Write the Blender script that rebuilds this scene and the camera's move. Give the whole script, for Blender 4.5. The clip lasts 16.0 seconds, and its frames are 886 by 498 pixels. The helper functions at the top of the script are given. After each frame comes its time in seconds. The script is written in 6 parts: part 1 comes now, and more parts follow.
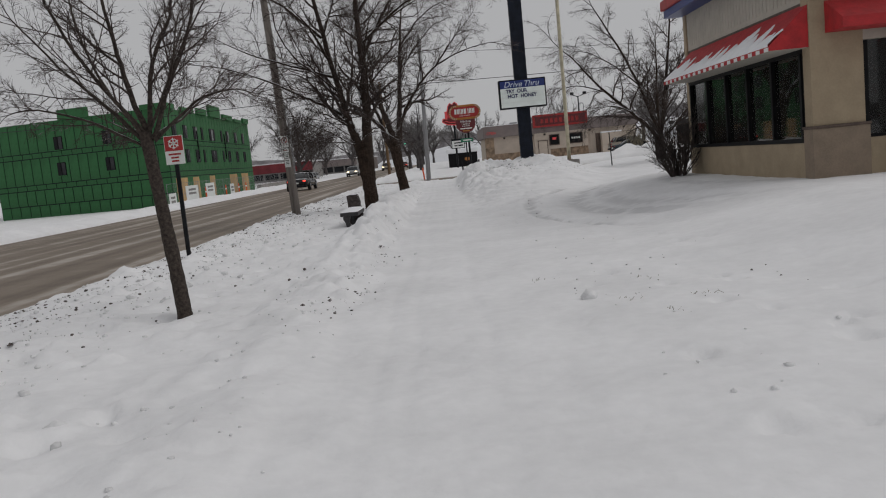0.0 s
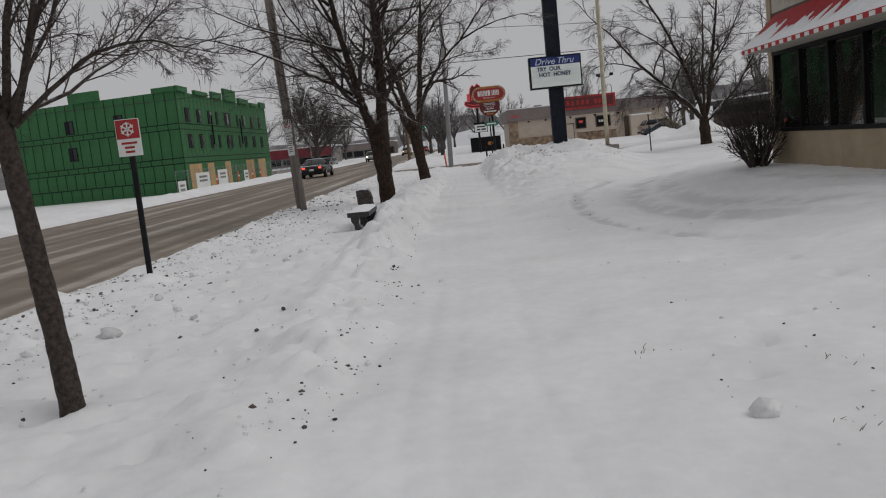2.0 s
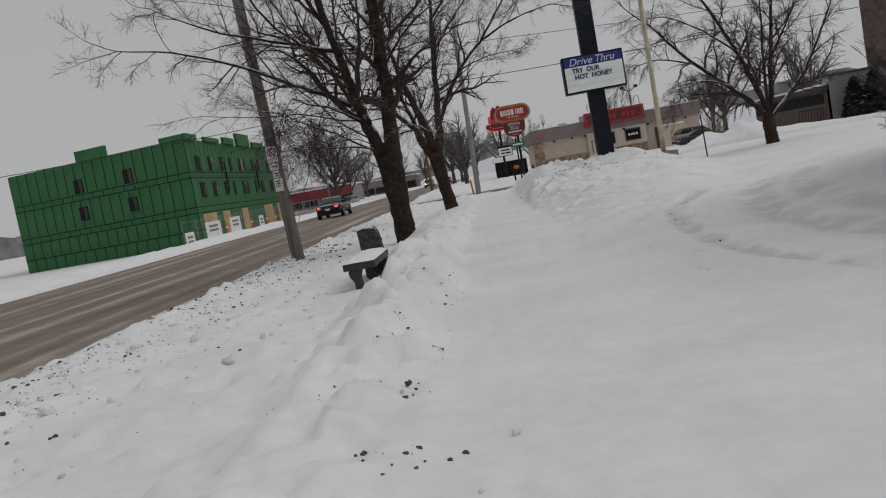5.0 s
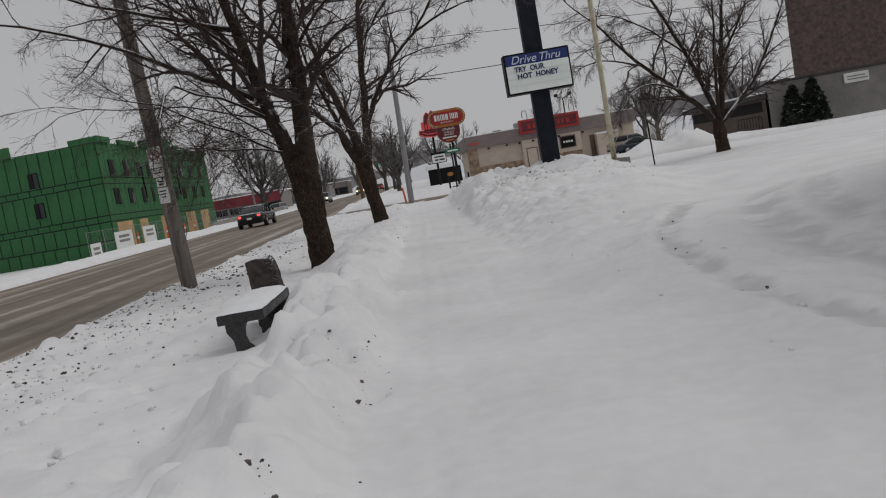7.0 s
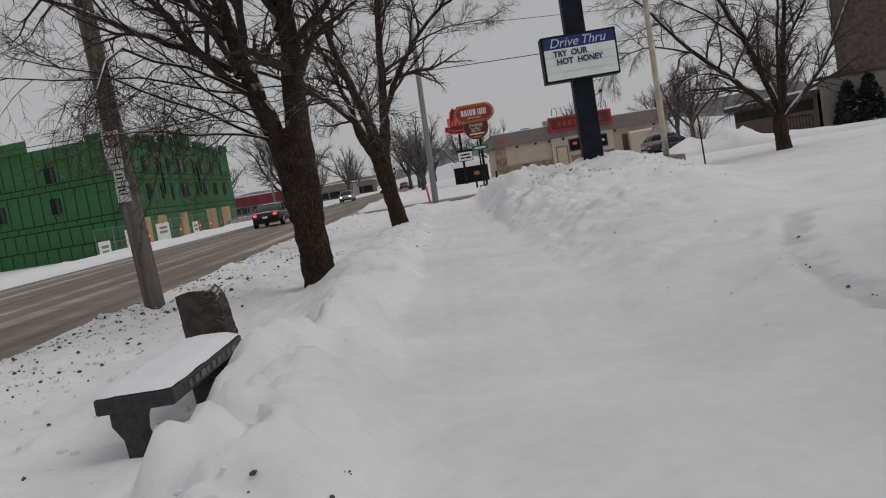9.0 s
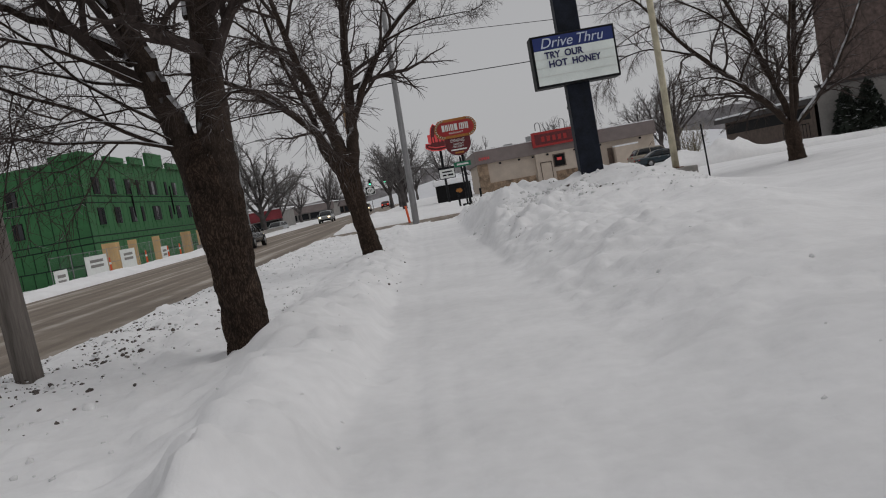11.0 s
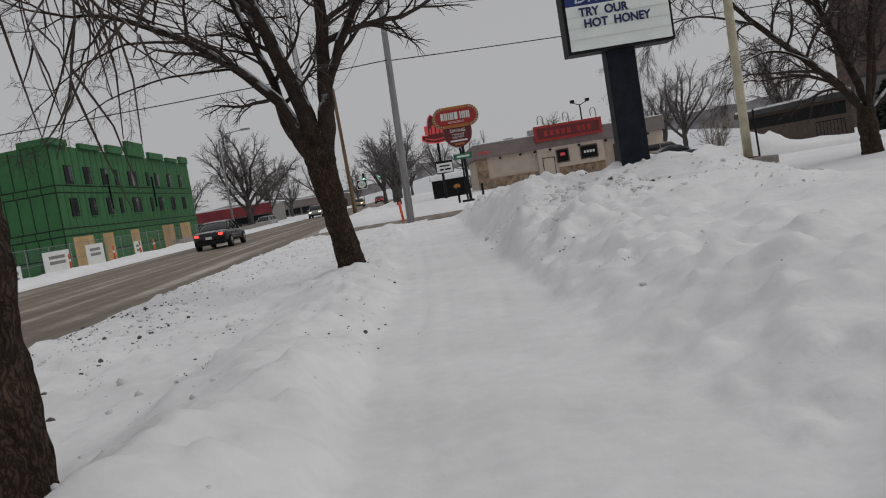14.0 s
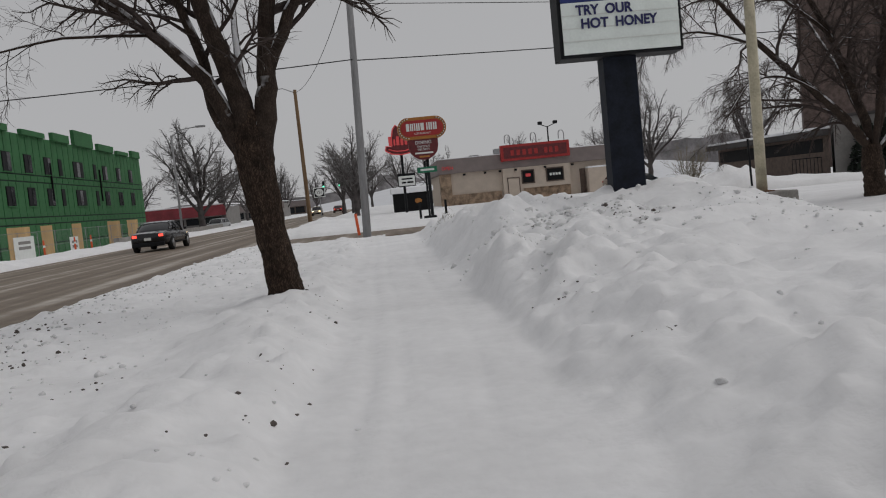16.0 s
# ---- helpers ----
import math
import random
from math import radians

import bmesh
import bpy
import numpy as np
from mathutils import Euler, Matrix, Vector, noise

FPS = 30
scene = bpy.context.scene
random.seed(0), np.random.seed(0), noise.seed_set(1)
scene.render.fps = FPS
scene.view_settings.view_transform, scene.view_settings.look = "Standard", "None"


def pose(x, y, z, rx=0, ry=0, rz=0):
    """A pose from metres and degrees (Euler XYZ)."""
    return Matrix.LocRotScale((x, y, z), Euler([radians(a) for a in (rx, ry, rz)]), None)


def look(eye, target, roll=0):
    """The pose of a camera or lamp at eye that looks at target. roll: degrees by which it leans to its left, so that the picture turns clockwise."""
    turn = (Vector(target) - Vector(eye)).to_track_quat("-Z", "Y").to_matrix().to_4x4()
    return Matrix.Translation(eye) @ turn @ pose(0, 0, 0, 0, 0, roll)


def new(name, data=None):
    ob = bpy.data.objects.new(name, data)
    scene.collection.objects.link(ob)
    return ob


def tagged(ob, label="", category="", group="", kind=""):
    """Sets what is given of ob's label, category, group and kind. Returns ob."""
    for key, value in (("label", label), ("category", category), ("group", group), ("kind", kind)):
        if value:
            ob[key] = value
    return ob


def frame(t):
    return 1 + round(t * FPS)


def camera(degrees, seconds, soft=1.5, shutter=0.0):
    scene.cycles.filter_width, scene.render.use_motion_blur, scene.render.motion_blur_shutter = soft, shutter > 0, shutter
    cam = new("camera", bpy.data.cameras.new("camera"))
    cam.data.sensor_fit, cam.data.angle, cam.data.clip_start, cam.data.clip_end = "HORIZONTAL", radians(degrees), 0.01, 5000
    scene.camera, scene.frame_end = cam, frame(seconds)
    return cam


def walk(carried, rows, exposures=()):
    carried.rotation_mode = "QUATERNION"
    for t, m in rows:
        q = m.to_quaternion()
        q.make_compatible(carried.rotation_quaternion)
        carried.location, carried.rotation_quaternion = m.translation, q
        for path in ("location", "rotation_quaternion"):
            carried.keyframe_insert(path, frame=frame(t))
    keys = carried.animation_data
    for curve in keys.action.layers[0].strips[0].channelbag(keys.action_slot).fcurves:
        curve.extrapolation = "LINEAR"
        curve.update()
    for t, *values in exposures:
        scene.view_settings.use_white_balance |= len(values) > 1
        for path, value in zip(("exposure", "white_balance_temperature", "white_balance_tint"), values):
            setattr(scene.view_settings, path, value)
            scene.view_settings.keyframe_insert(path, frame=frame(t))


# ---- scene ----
cam = camera(58.0, 16.0, soft=1.1)
PATH = [
    (0, (0.189, 0.697, 1.395), (0.172, 2.684, 1.169), -5.6),
    (0.5, (0.284, 1.469, 1.411), (0.382, 3.452, 1.167), -6.8),
    (1, (0.179, 2.227, 1.402), (0.152, 4.204, 1.101), -4.6),
    (1.5, (0.043, 3.318, 1.307), (0.076, 5.298, 1.027), -7.5),
    (2, (0.04, 4.023, 1.478), (-0.032, 6.004, 1.218), -5.8),
    (2.5, (-0.07, 5.082, 1.257), (-0.133, 7.078, 1.158), -9.2),
    (3, (-0.149, 6.028, 1.249), (-0.278, 8.02, 1.114), -6.1),
    (3.5, (-0.098, 6.741, 1.212), (-0.194, 8.738, 1.137), -11.6),
    (6, (-0.366, 10.752, 1.244), (-0.49, 12.735, 1.013), -8.9),
    (6.5, (-0.336, 11.572, 1.259), (-0.326, 13.565, 1.091), -10.1),
    (7, (-0.292, 11.991, 1.259), (-0.257, 13.982, 1.072), -10.0),
    (7.5, (-0.182, 12.658, 1.222), (-0.089, 14.65, 1.068), -12.0),
    (8, (-0.274, 13.413, 1.206), (-0.25, 15.404, 1.023), -10.0),
    (10.5, (-0.248, 17.105, 1.211), (-0.31, 19.096, 1.039), -9.9),
    (11, (-0.188, 17.816, 1.214), (-0.165, 19.811, 1.072), -10.3),
    (11.5, (-0.223, 18.718, 1.192), (-0.224, 20.715, 1.072), -7.0),
    (12, (-0.168, 19.407, 1.188), (-0.137, 21.403, 1.061), -10.2),
    (12.5, (-0.183, 20.01, 1.201), (-0.224, 22.004, 1.054), -8.7),
    (13, (-0.216, 20.768, 1.092), (-0.145, 22.764, 0.98), -10.6),
    (13.5, (-0.243, 21.59, 1.187), (-0.223, 23.582, 1.014), -8.5),
    (14, (-0.252, 22.291, 1.172), (-0.216, 24.285, 1.018), -9.4),
    (14.5, (-0.252, 22.761, 1.228), (-0.199, 24.757, 1.117), -7.6),
    (15, (-0.268, 23.396, 1.168), (-0.213, 25.391, 1.035), -10.7),
    (15.5, (-0.243, 24.093, 1.201), (-0.101, 26.084, 1.08), -5.8),
    (16, (-0.208, 24.715, 1.195), (-0.061, 26.705, 1.063), -5.6),
]
walk(cam, [(t, look(eye, target, roll)) for t, eye, target, roll in PATH])

# exposure and light
scene.view_settings.exposure = 0.0
world = bpy.data.worlds.new("overcast_sky")
scene.world = world
world.use_nodes = True
wn, wl = world.node_tree.nodes, world.node_tree.links
bg = wn["Background"]
sky = wn.new("ShaderNodeTexSky")
sky.sky_type, sky.sun_disc = "NISHITA", False
sky.sun_elevation, sky.sun_rotation = radians(50), radians(97)
hsv = wn.new("ShaderNodeHueSaturation")
hsv.inputs["Saturation"].default_value = 0.12
hsv.inputs["Value"].default_value = 0.055
wl.new(sky.outputs[0], hsv.inputs["Color"])
mixw = wn.new("ShaderNodeMixRGB")
mixw.inputs[0].default_value = 0.8
wl.new(hsv.outputs[0], mixw.inputs[1])
mixw.inputs[2].default_value = (0.405, 0.405, 0.415, 1)
wl.new(mixw.outputs[0], bg.inputs["Color"])
bg.inputs["Strength"].default_value = 1.08
sun = new("sun", bpy.data.lights.new("sun", "SUN"))
sun.data.energy, sun.data.angle, sun.data.color = 0.65, radians(40), (1.0, 0.97, 0.94)
sun.matrix_world = look((24, 5, 29), (0, 8, 0))


# ---- materials ----
def mat(name, col, rough=0.7, metal=0.0, var=0.15, scale=6.0, bump=0.0, bscale=40.0, col2=None, stretch=(1, 1, 1), spec=0.5, emit=None):
    m = bpy.data.materials.new(name)
    m.use_nodes = True
    n, l = m.node_tree.nodes, m.node_tree.links
    b = n["Principled BSDF"]
    b.inputs["Roughness"].default_value, b.inputs["Metallic"].default_value = rough, metal
    b.inputs["Specular IOR Level"].default_value = spec
    tc = n.new("ShaderNodeTexCoord")
    mp = n.new("ShaderNodeMapping")
    mp.inputs["Scale"].default_value = stretch
    l.new(tc.outputs["Object"], mp.inputs[0])
    n1, n2 = n.new("ShaderNodeTexNoise"), n.new("ShaderNodeTexNoise")
    n1.inputs["Scale"].default_value, n1.inputs["Detail"].default_value = scale, 6
    n2.inputs["Scale"].default_value, n2.inputs["Detail"].default_value = scale * 9, 4
    l.new(mp.outputs[0], n1.inputs[0]), l.new(mp.outputs[0], n2.inputs[0])
    add = n.new("ShaderNodeMath")
    add.operation = "MULTIPLY_ADD"
    add.inputs[1].default_value = 0.5
    l.new(n2.outputs[0], add.inputs[0]), l.new(n1.outputs[0], add.inputs[2])
    ramp = n.new("ShaderNodeValToRGB")
    c2 = col2 or tuple(c * (1 - 2 * var) for c in col)
    c1 = col if col2 else tuple(min(1, c * (1 + var)) for c in col)
    ramp.color_ramp.elements[0].position, ramp.color_ramp.elements[1].position = 0.5, 1.0
    ramp.color_ramp.elements[0].color, ramp.color_ramp.elements[1].color = (*c2, 1), (*c1, 1)
    l.new(add.outputs[0], ramp.inputs[0]), l.new(ramp.outputs[0], b.inputs["Base Color"])
    if bump:
        nb, bp = n.new("ShaderNodeTexNoise"), n.new("ShaderNodeBump")
        nb.inputs["Scale"].default_value, nb.inputs["Detail"].default_value = bscale, 8
        l.new(mp.outputs[0], nb.inputs[0]), l.new(nb.outputs[0], bp.inputs["Height"])
        bp.inputs["Strength"].default_value, bp.inputs["Distance"].default_value = bump, 0.03
        l.new(bp.outputs[0], b.inputs["Normal"])
    if emit:
        b.inputs["Emission Color"].default_value, b.inputs["Emission Strength"].default_value = (*emit[:3], 1), emit[3]
    return m


def snowed(m, low=0.55, high=0.8, amount=1.0):
    """Snow lying on the faces that look up, broken by noise."""
    n, l = m.node_tree.nodes, m.node_tree.links
    b = n["Principled BSDF"]
    src = b.inputs["Base Color"].links[0].from_socket
    geo, sep, nz = n.new("ShaderNodeNewGeometry"), n.new("ShaderNodeSeparateXYZ"), n.new("ShaderNodeTexNoise")
    nz.inputs["Scale"].default_value = 5
    l.new(geo.outputs["Position"], nz.inputs[0])
    l.new(geo.outputs["True Normal"], sep.inputs[0])
    mul = n.new("ShaderNodeMath")
    mul.operation = "MULTIPLY_ADD"
    mul.inputs[1].default_value, mul.inputs[2].default_value = 0.9, -0.45
    l.new(nz.outputs[0], mul.inputs[0])
    ad = n.new("ShaderNodeMath")
    l.new(mul.outputs[0], ad.inputs[0]), l.new(sep.outputs[2], ad.inputs[1])
    mr = n.new("ShaderNodeMapRange")
    mr.inputs[1].default_value, mr.inputs[2].default_value, mr.inputs[4].default_value = low, high, amount
    l.new(ad.outputs[0], mr.inputs[0])
    mx = n.new("ShaderNodeMixRGB")
    mx.inputs[2].default_value = (0.82, 0.83, 0.86, 1)
    l.new(mr.outputs[0], mx.inputs[0]), l.new(src, mx.inputs[1]), l.new(mx.outputs[0], b.inputs["Base Color"])
    return m


SNOW = mat("snow", (0.84, 0.84, 0.85), 0.75, var=0.05, scale=0.9, bump=0.35, bscale=11, spec=0.2)


def tyre_slush(m, cx, cy, rings):
    """Grey slush pressed into the wheel tracks of the drive; rings: (radius, half width, strength)."""
    n, l = m.node_tree.nodes, m.node_tree.links
    b = n["Principled BSDF"]
    src = b.inputs["Base Color"].links[0].from_socket

    def calc(op, a, c):
        k = n.new("ShaderNodeMath")
        k.operation = op
        for s, v in zip(k.inputs, (a, c)):
            if isinstance(v, (int, float)):
                s.default_value = v
            else:
                l.new(v, s)
        return k.outputs[0]

    def ramp(v, lo, hi):
        k = n.new("ShaderNodeMapRange")
        k.interpolation_type = "SMOOTHSTEP"
        k.inputs[1].default_value, k.inputs[2].default_value = lo, hi
        l.new(v, k.inputs[0])
        return k.outputs[0]

    geo, sep, nz = n.new("ShaderNodeNewGeometry"), n.new("ShaderNodeSeparateXYZ"), n.new("ShaderNodeTexNoise")
    nz.inputs["Scale"].default_value, nz.inputs["Detail"].default_value = 2.2, 6
    l.new(geo.outputs["Position"], sep.inputs[0]), l.new(geo.outputs["Position"], nz.inputs[0])
    dx, dy = calc("SUBTRACT", sep.outputs[0], cx), calc("SUBTRACT", sep.outputs[1], cy)
    rad = calc("SQRT", calc("ADD", calc("MULTIPLY", dx, dx), calc("MULTIPLY", dy, dy)), 0)
    rad = calc("ADD", rad, calc("MULTIPLY", calc("SUBTRACT", nz.outputs[0], 0.5), 0.35))
    tot = None
    for r, w, s in rings:
        k = calc("MULTIPLY", ramp(calc("ABSOLUTE", calc("SUBTRACT", rad, r), 0), w, w * 0.25), s)
        tot = k if tot is None else calc("MAXIMUM", tot, k)
    tot = calc("MULTIPLY", tot, ramp(nz.outputs[0], 0.30, 0.58))
    tot = calc("MULTIPLY", tot, calc("MULTIPLY", ramp(sep.outputs[0], 1.7, 2.1), calc("MULTIPLY", ramp(sep.outputs[1], 12.0, 15.0), ramp(sep.outputs[1], 25.5, 23.5))))
    mx = n.new("ShaderNodeMixRGB")
    mx.inputs[2].default_value = (0.36, 0.36, 0.37, 1)
    l.new(tot, mx.inputs[0]), l.new(src, mx.inputs[1]), l.new(mx.outputs[0], b.inputs["Base Color"])
    return m


tyre_slush(SNOW, 12.95, 18.2, ((10.9, 0.20, 0.4), (9.75, 0.4, 0.36), (9.1, 0.32, 0.3), (7.6, 0.3, 0.25)))
SNOW_CLEAN = mat("lying_snow", (0.86, 0.87, 0.89), 0.8, var=0.03, scale=3, bump=0.4, bscale=12, spec=0.2)
CLOD = mat("snow_clod", (0.80, 0.80, 0.805), 0.85, var=0.14, scale=2.2, bump=0.6, bscale=25, spec=0.2)
DIRT = mat("frozen_dirt", (0.12, 0.10, 0.09), 0.9, var=0.35, scale=9, bump=0.6)
def bark_mat(name, ridge, furrow, scale):
    """Furrowed bark: long plates with dark cracks between them."""
    m = bpy.data.materials.new(name)
    m.use_nodes = True
    n, l = m.node_tree.nodes, m.node_tree.links
    b = n["Principled BSDF"]
    b.inputs["Roughness"].default_value, b.inputs["Specular IOR Level"].default_value = 0.9, 0.15
    tc, mp, nz = n.new("ShaderNodeTexCoord"), n.new("ShaderNodeMapping"), n.new("ShaderNodeTexNoise")
    nz.inputs["Scale"].default_value, nz.inputs["Detail"].default_value = 7, 4
    l.new(tc.outputs["Object"], nz.inputs[0])
    ad = n.new("ShaderNodeMixRGB")
    ad.blend_type, ad.inputs[0].default_value = "ADD", 0.16
    l.new(tc.outputs["Object"], ad.inputs[1]), l.new(nz.outputs["Color"], ad.inputs[2])
    mp.inputs["Scale"].default_value = (1, 1, 0.17)
    l.new(ad.outputs[0], mp.inputs[0])
    vo = n.new("ShaderNodeTexVoronoi")
    vo.feature = "DISTANCE_TO_EDGE"
    vo.inputs["Scale"].default_value = scale
    l.new(mp.outputs[0], vo.inputs["Vector"])
    r = n.new("ShaderNodeValToRGB")
    r.color_ramp.elements[0].position, r.color_ramp.elements[0].color = 0.0, (*furrow, 1)
    r.color_ramp.elements[1].position, r.color_ramp.elements[1].color = 0.3, (*ridge, 1)
    l.new(vo.outputs["Distance"], r.inputs[0])
    mx = n.new("ShaderNodeMixRGB")
    mx.blend_type, mx.inputs[0].default_value = "MULTIPLY", 0.8
    r2 = n.new("ShaderNodeValToRGB")
    r2.color_ramp.elements[0].position, r2.color_ramp.elements[0].color = 0.3, (0.5, 0.5, 0.5, 1)
    r2.color_ramp.elements[1].position, r2.color_ramp.elements[1].color = 0.7, (1.25, 1.2, 1.15, 1)
    l.new(nz.outputs[0], r2.inputs[0]), l.new(r.outputs[0], mx.inputs[1]), l.new(r2.outputs[0], mx.inputs[2])
    l.new(mx.outputs[0], b.inputs["Base Color"])
    bp = n.new("ShaderNodeBump")
    bp.inputs["Strength"].default_value, bp.inputs["Distance"].default_value = 0.9, 0.04
    l.new(r.outputs[0], bp.inputs["Height"]), l.new(bp.outputs[0], b.inputs["Normal"])
    return m


BARK = snowed(bark_mat("bark", (0.078, 0.055, 0.042), (0.020, 0.014, 0.011), 44), 0.8, 1.05, 0.85)
LIMB = snowed(bark_mat("limb_bark", (0.066, 0.049, 0.040), (0.028, 0.021, 0.017), 60), 0.28, 0.58, 0.9)
BARK_THIN = snowed(mat("young_bark", (0.065, 0.052, 0.044), 0.85, var=0.35, scale=30, bump=0.5, bscale=60, spec=0.2), 0.72, 1.05, 0.7)
TWIG = snowed(mat("twig", (0.065, 0.050, 0.045), 0.85, var=0.25, scale=8, spec=0.2), 0.72, 1.1, 0.6)
# distant trees: haze is painted in as paler, greyer twig and bark
HAZED_TWIG = mat("hazed_twig", (0.17, 0.16, 0.158), 0.9, var=0.2, scale=2, spec=0.1)
HAZED_BARK = mat("hazed_bark", (0.10, 0.09, 0.088), 0.9, var=0.25, scale=2, spec=0.1)
WOODPOLE = mat("pole_wood", (0.23, 0.205, 0.185), 0.85, var=0.3, scale=8, bump=0.5, bscale=30, stretch=(1, 1, 0.06), spec=0.2)
BROWNPOLE = mat("brown_pole_wood", (0.20, 0.13, 0.075), 0.85, var=0.3, scale=8, bump=0.4, bscale=30, stretch=(1, 1, 0.06), spec=0.2)
GREYPOLE = mat("grey_pole", (0.25, 0.25, 0.255), 0.7, var=0.15, scale=8, bump=0.2, stretch=(1, 1, 0.1))
BLACKPAINT = mat("dark_paint", (0.011, 0.012, 0.014), 0.6, var=0.3, scale=5, bump=0.1, spec=0.2)
NAVY = mat("dark_navy_paint", (0.011, 0.015, 0.026), 0.6, var=0.3, scale=3, bump=0.15, bscale=20, spec=0.2)
YELLOWPAINT = mat("chipped_cream_paint", (0.50, 0.455, 0.33), 0.6, var=0.2, scale=4, bump=0.3, bscale=20)
RUST = mat("rust", (0.16, 0.07, 0.035), 0.9, var=0.4, scale=14)
WHITE = mat("white_panel", (0.72, 0.74, 0.72), 0.4, var=0.05, scale=3)
SIGNWHITE = mat("lit_sign_panel", (0.70, 0.74, 0.72), 0.35, var=0.06, scale=2.5, emit=(0.75, 0.85, 0.8, 0.09))
SIGNBLUE = mat("sign_blue", (0.012, 0.030, 0.17), 0.4, var=0.1, scale=3)
LETTER = mat("letter_blue_black", (0.015, 0.016, 0.10), 0.5, var=0.1, scale=5)
LETTERW = mat("letter_pale", (0.62, 0.68, 0.80), 0.5, var=0.1, scale=5)
RED = mat("red_fabric", (0.42, 0.018, 0.022), 0.7, var=0.15, scale=4, bump=0.15)
REDPAINT = mat("red_paint", (0.36, 0.022, 0.022), 0.5, var=0.15, scale=4)
DARKRED = mat("maroon_paint", (0.13, 0.014, 0.018), 0.5, var=0.2, scale=4)
NEON = mat("red_neon", (0.5, 0.04, 0.045), 0.4, var=0.05, emit=(1.0, 0.14, 0.14, 0.13))
YELLOW = mat("yellow_paint", (0.42, 0.17, 0.03), 0.5, var=0.2, scale=10)
ORANGE = mat("orange_plastic", (0.62, 0.09, 0.02), 0.5, var=0.15, scale=6)
BEIGE = mat("beige_stucco", (0.37, 0.295, 0.20), 0.9, var=0.08, scale=2, bump=0.35, bscale=60)
TAN = mat("tan_base", (0.25, 0.195, 0.145), 0.9, var=0.1, scale=2, bump=0.35, bscale=60)
OFFWHITE = mat("cream_cladding", (0.46, 0.43, 0.37), 0.8, var=0.06, scale=2, bump=0.1)
BROWNTRIM = mat("brown_trim", (0.10, 0.07, 0.055), 0.7, var=0.2, scale=4)
DARKFRAME = mat("dark_frame", (0.008, 0.008, 0.009), 0.6, var=0.2, scale=4, spec=0.15)
GREEN = mat("green_sheathing", (0.032, 0.140, 0.047), 0.8, var=0.14, scale=0.6, bump=0.1, bscale=5)
DULLRED = mat("faded_red_fascia", (0.24, 0.035, 0.045), 0.7, var=0.2, scale=0.6)
SEAM = mat("dark_seam", (0.004, 0.02, 0.012), 0.8, var=0.2)
PLY = mat("plywood", (0.50, 0.33, 0.15), 0.8, var=0.15, scale=1.2, stretch=(1, 1, 0.25))
CONCRETE = mat("concrete", (0.28, 0.265, 0.245), 0.9, var=0.2, scale=3, bump=0.3)
GRANITE = mat("dark_granite", (0.030, 0.028, 0.030), 0.45, var=0.35, scale=30, bump=0.25, bscale=50)
ROUGHSTONE = mat("rough_granite", (0.060, 0.047, 0.043), 0.8, var=0.4, scale=16, bump=0.9, bscale=22)
ENGRAVE = mat("engraving", (0.16, 0.155, 0.16), 0.7, var=0.1)
TAUPE = mat("taupe_fascia", (0.215, 0.18, 0.172), 0.8, var=0.08, scale=1.5)
CWALL = mat("pale_stucco", (0.54, 0.46, 0.385), 0.9, var=0.06, scale=1.5, bump=0.2)
STONE = mat("ledge_stone", (0.36, 0.26, 0.18), 0.9, var=0.35, scale=2.2, bump=0.6, bscale=9)
BRICKDARK = mat("dark_brick", (0.105, 0.075, 0.066), 0.9, var=0.3, scale=3, bump=0.4, bscale=10)
GREYWALL = mat("grey_block", (0.235, 0.225, 0.215), 0.9, var=0.12, scale=1, bump=0.2)
ROOFDARK = mat("dark_roof", (0.055, 0.05, 0.05), 0.85, var=0.2, scale=1)
SHRUB = snowed(mat("evergreen", (0.014, 0.022, 0.014), 0.9, var=0.4, scale=6, bump=0.5), 0.8, 1.1, 0.6)
BUSHTWIG = mat("shrub_twig", (0.055, 0.042, 0.038), 0.9, var=0.3, scale=6)
DRYGRASS = mat("dry_grass", (0.20, 0.17, 0.115), 0.9, var=0.3, scale=6)
TYRE = mat("tyre", (0.012, 0.012, 0.012), 0.9, var=0.2)
RIM = mat("wheel_rim", (0.30, 0.30, 0.31), 0.4, metal=0.8, var=0.1)
CARBLACK = snowed(mat("black_car_paint", (0.012, 0.013, 0.015), 0.25, var=0.3, scale=2), 0.75, 1.1, 0.6)
CARTEAL = mat("dark_teal_car_paint", (0.018, 0.032, 0.042), 0.25, var=0.2, scale=2)
CARTAN = mat("tan_car_paint", (0.30, 0.26, 0.21), 0.35, var=0.12, scale=2)
CARSILVER = mat("silver_car_paint", (0.34, 0.35, 0.36), 0.3, var=0.1, scale=2)
CARRED = mat("dark_red_car_paint", (0.16, 0.022, 0.016), 0.3, var=0.15, scale=2)
CARGLASS = mat("car_glass", (0.02, 0.022, 0.025), 0.08, var=0.1)
LAMPWARM = mat("headlight", (0.9, 0.8, 0.6), 0.3, var=0.02, emit=(1.0, 0.78, 0.42, 4.0))
LAMPRED = mat("tail_light", (0.6, 0.03, 0.03), 0.3, var=0.02, emit=(1.0, 0.08, 0.05, 1.6))
LAMPGREEN = mat("traffic_green", (0.1, 0.7, 0.4), 0.3, var=0.02, emit=(0.1, 1.0, 0.5, 2.0))
STREETGREEN = mat("street_sign_green", (0.012, 0.16, 0.085), 0.45, var=0.08)
# woods on the horizon, lightened in base colour to imitate aerial haze
HAZED_HILL = mat("hazed_woods", (0.27, 0.26, 0.265), 1.0, var=0.25, scale=0.12, spec=0.0)
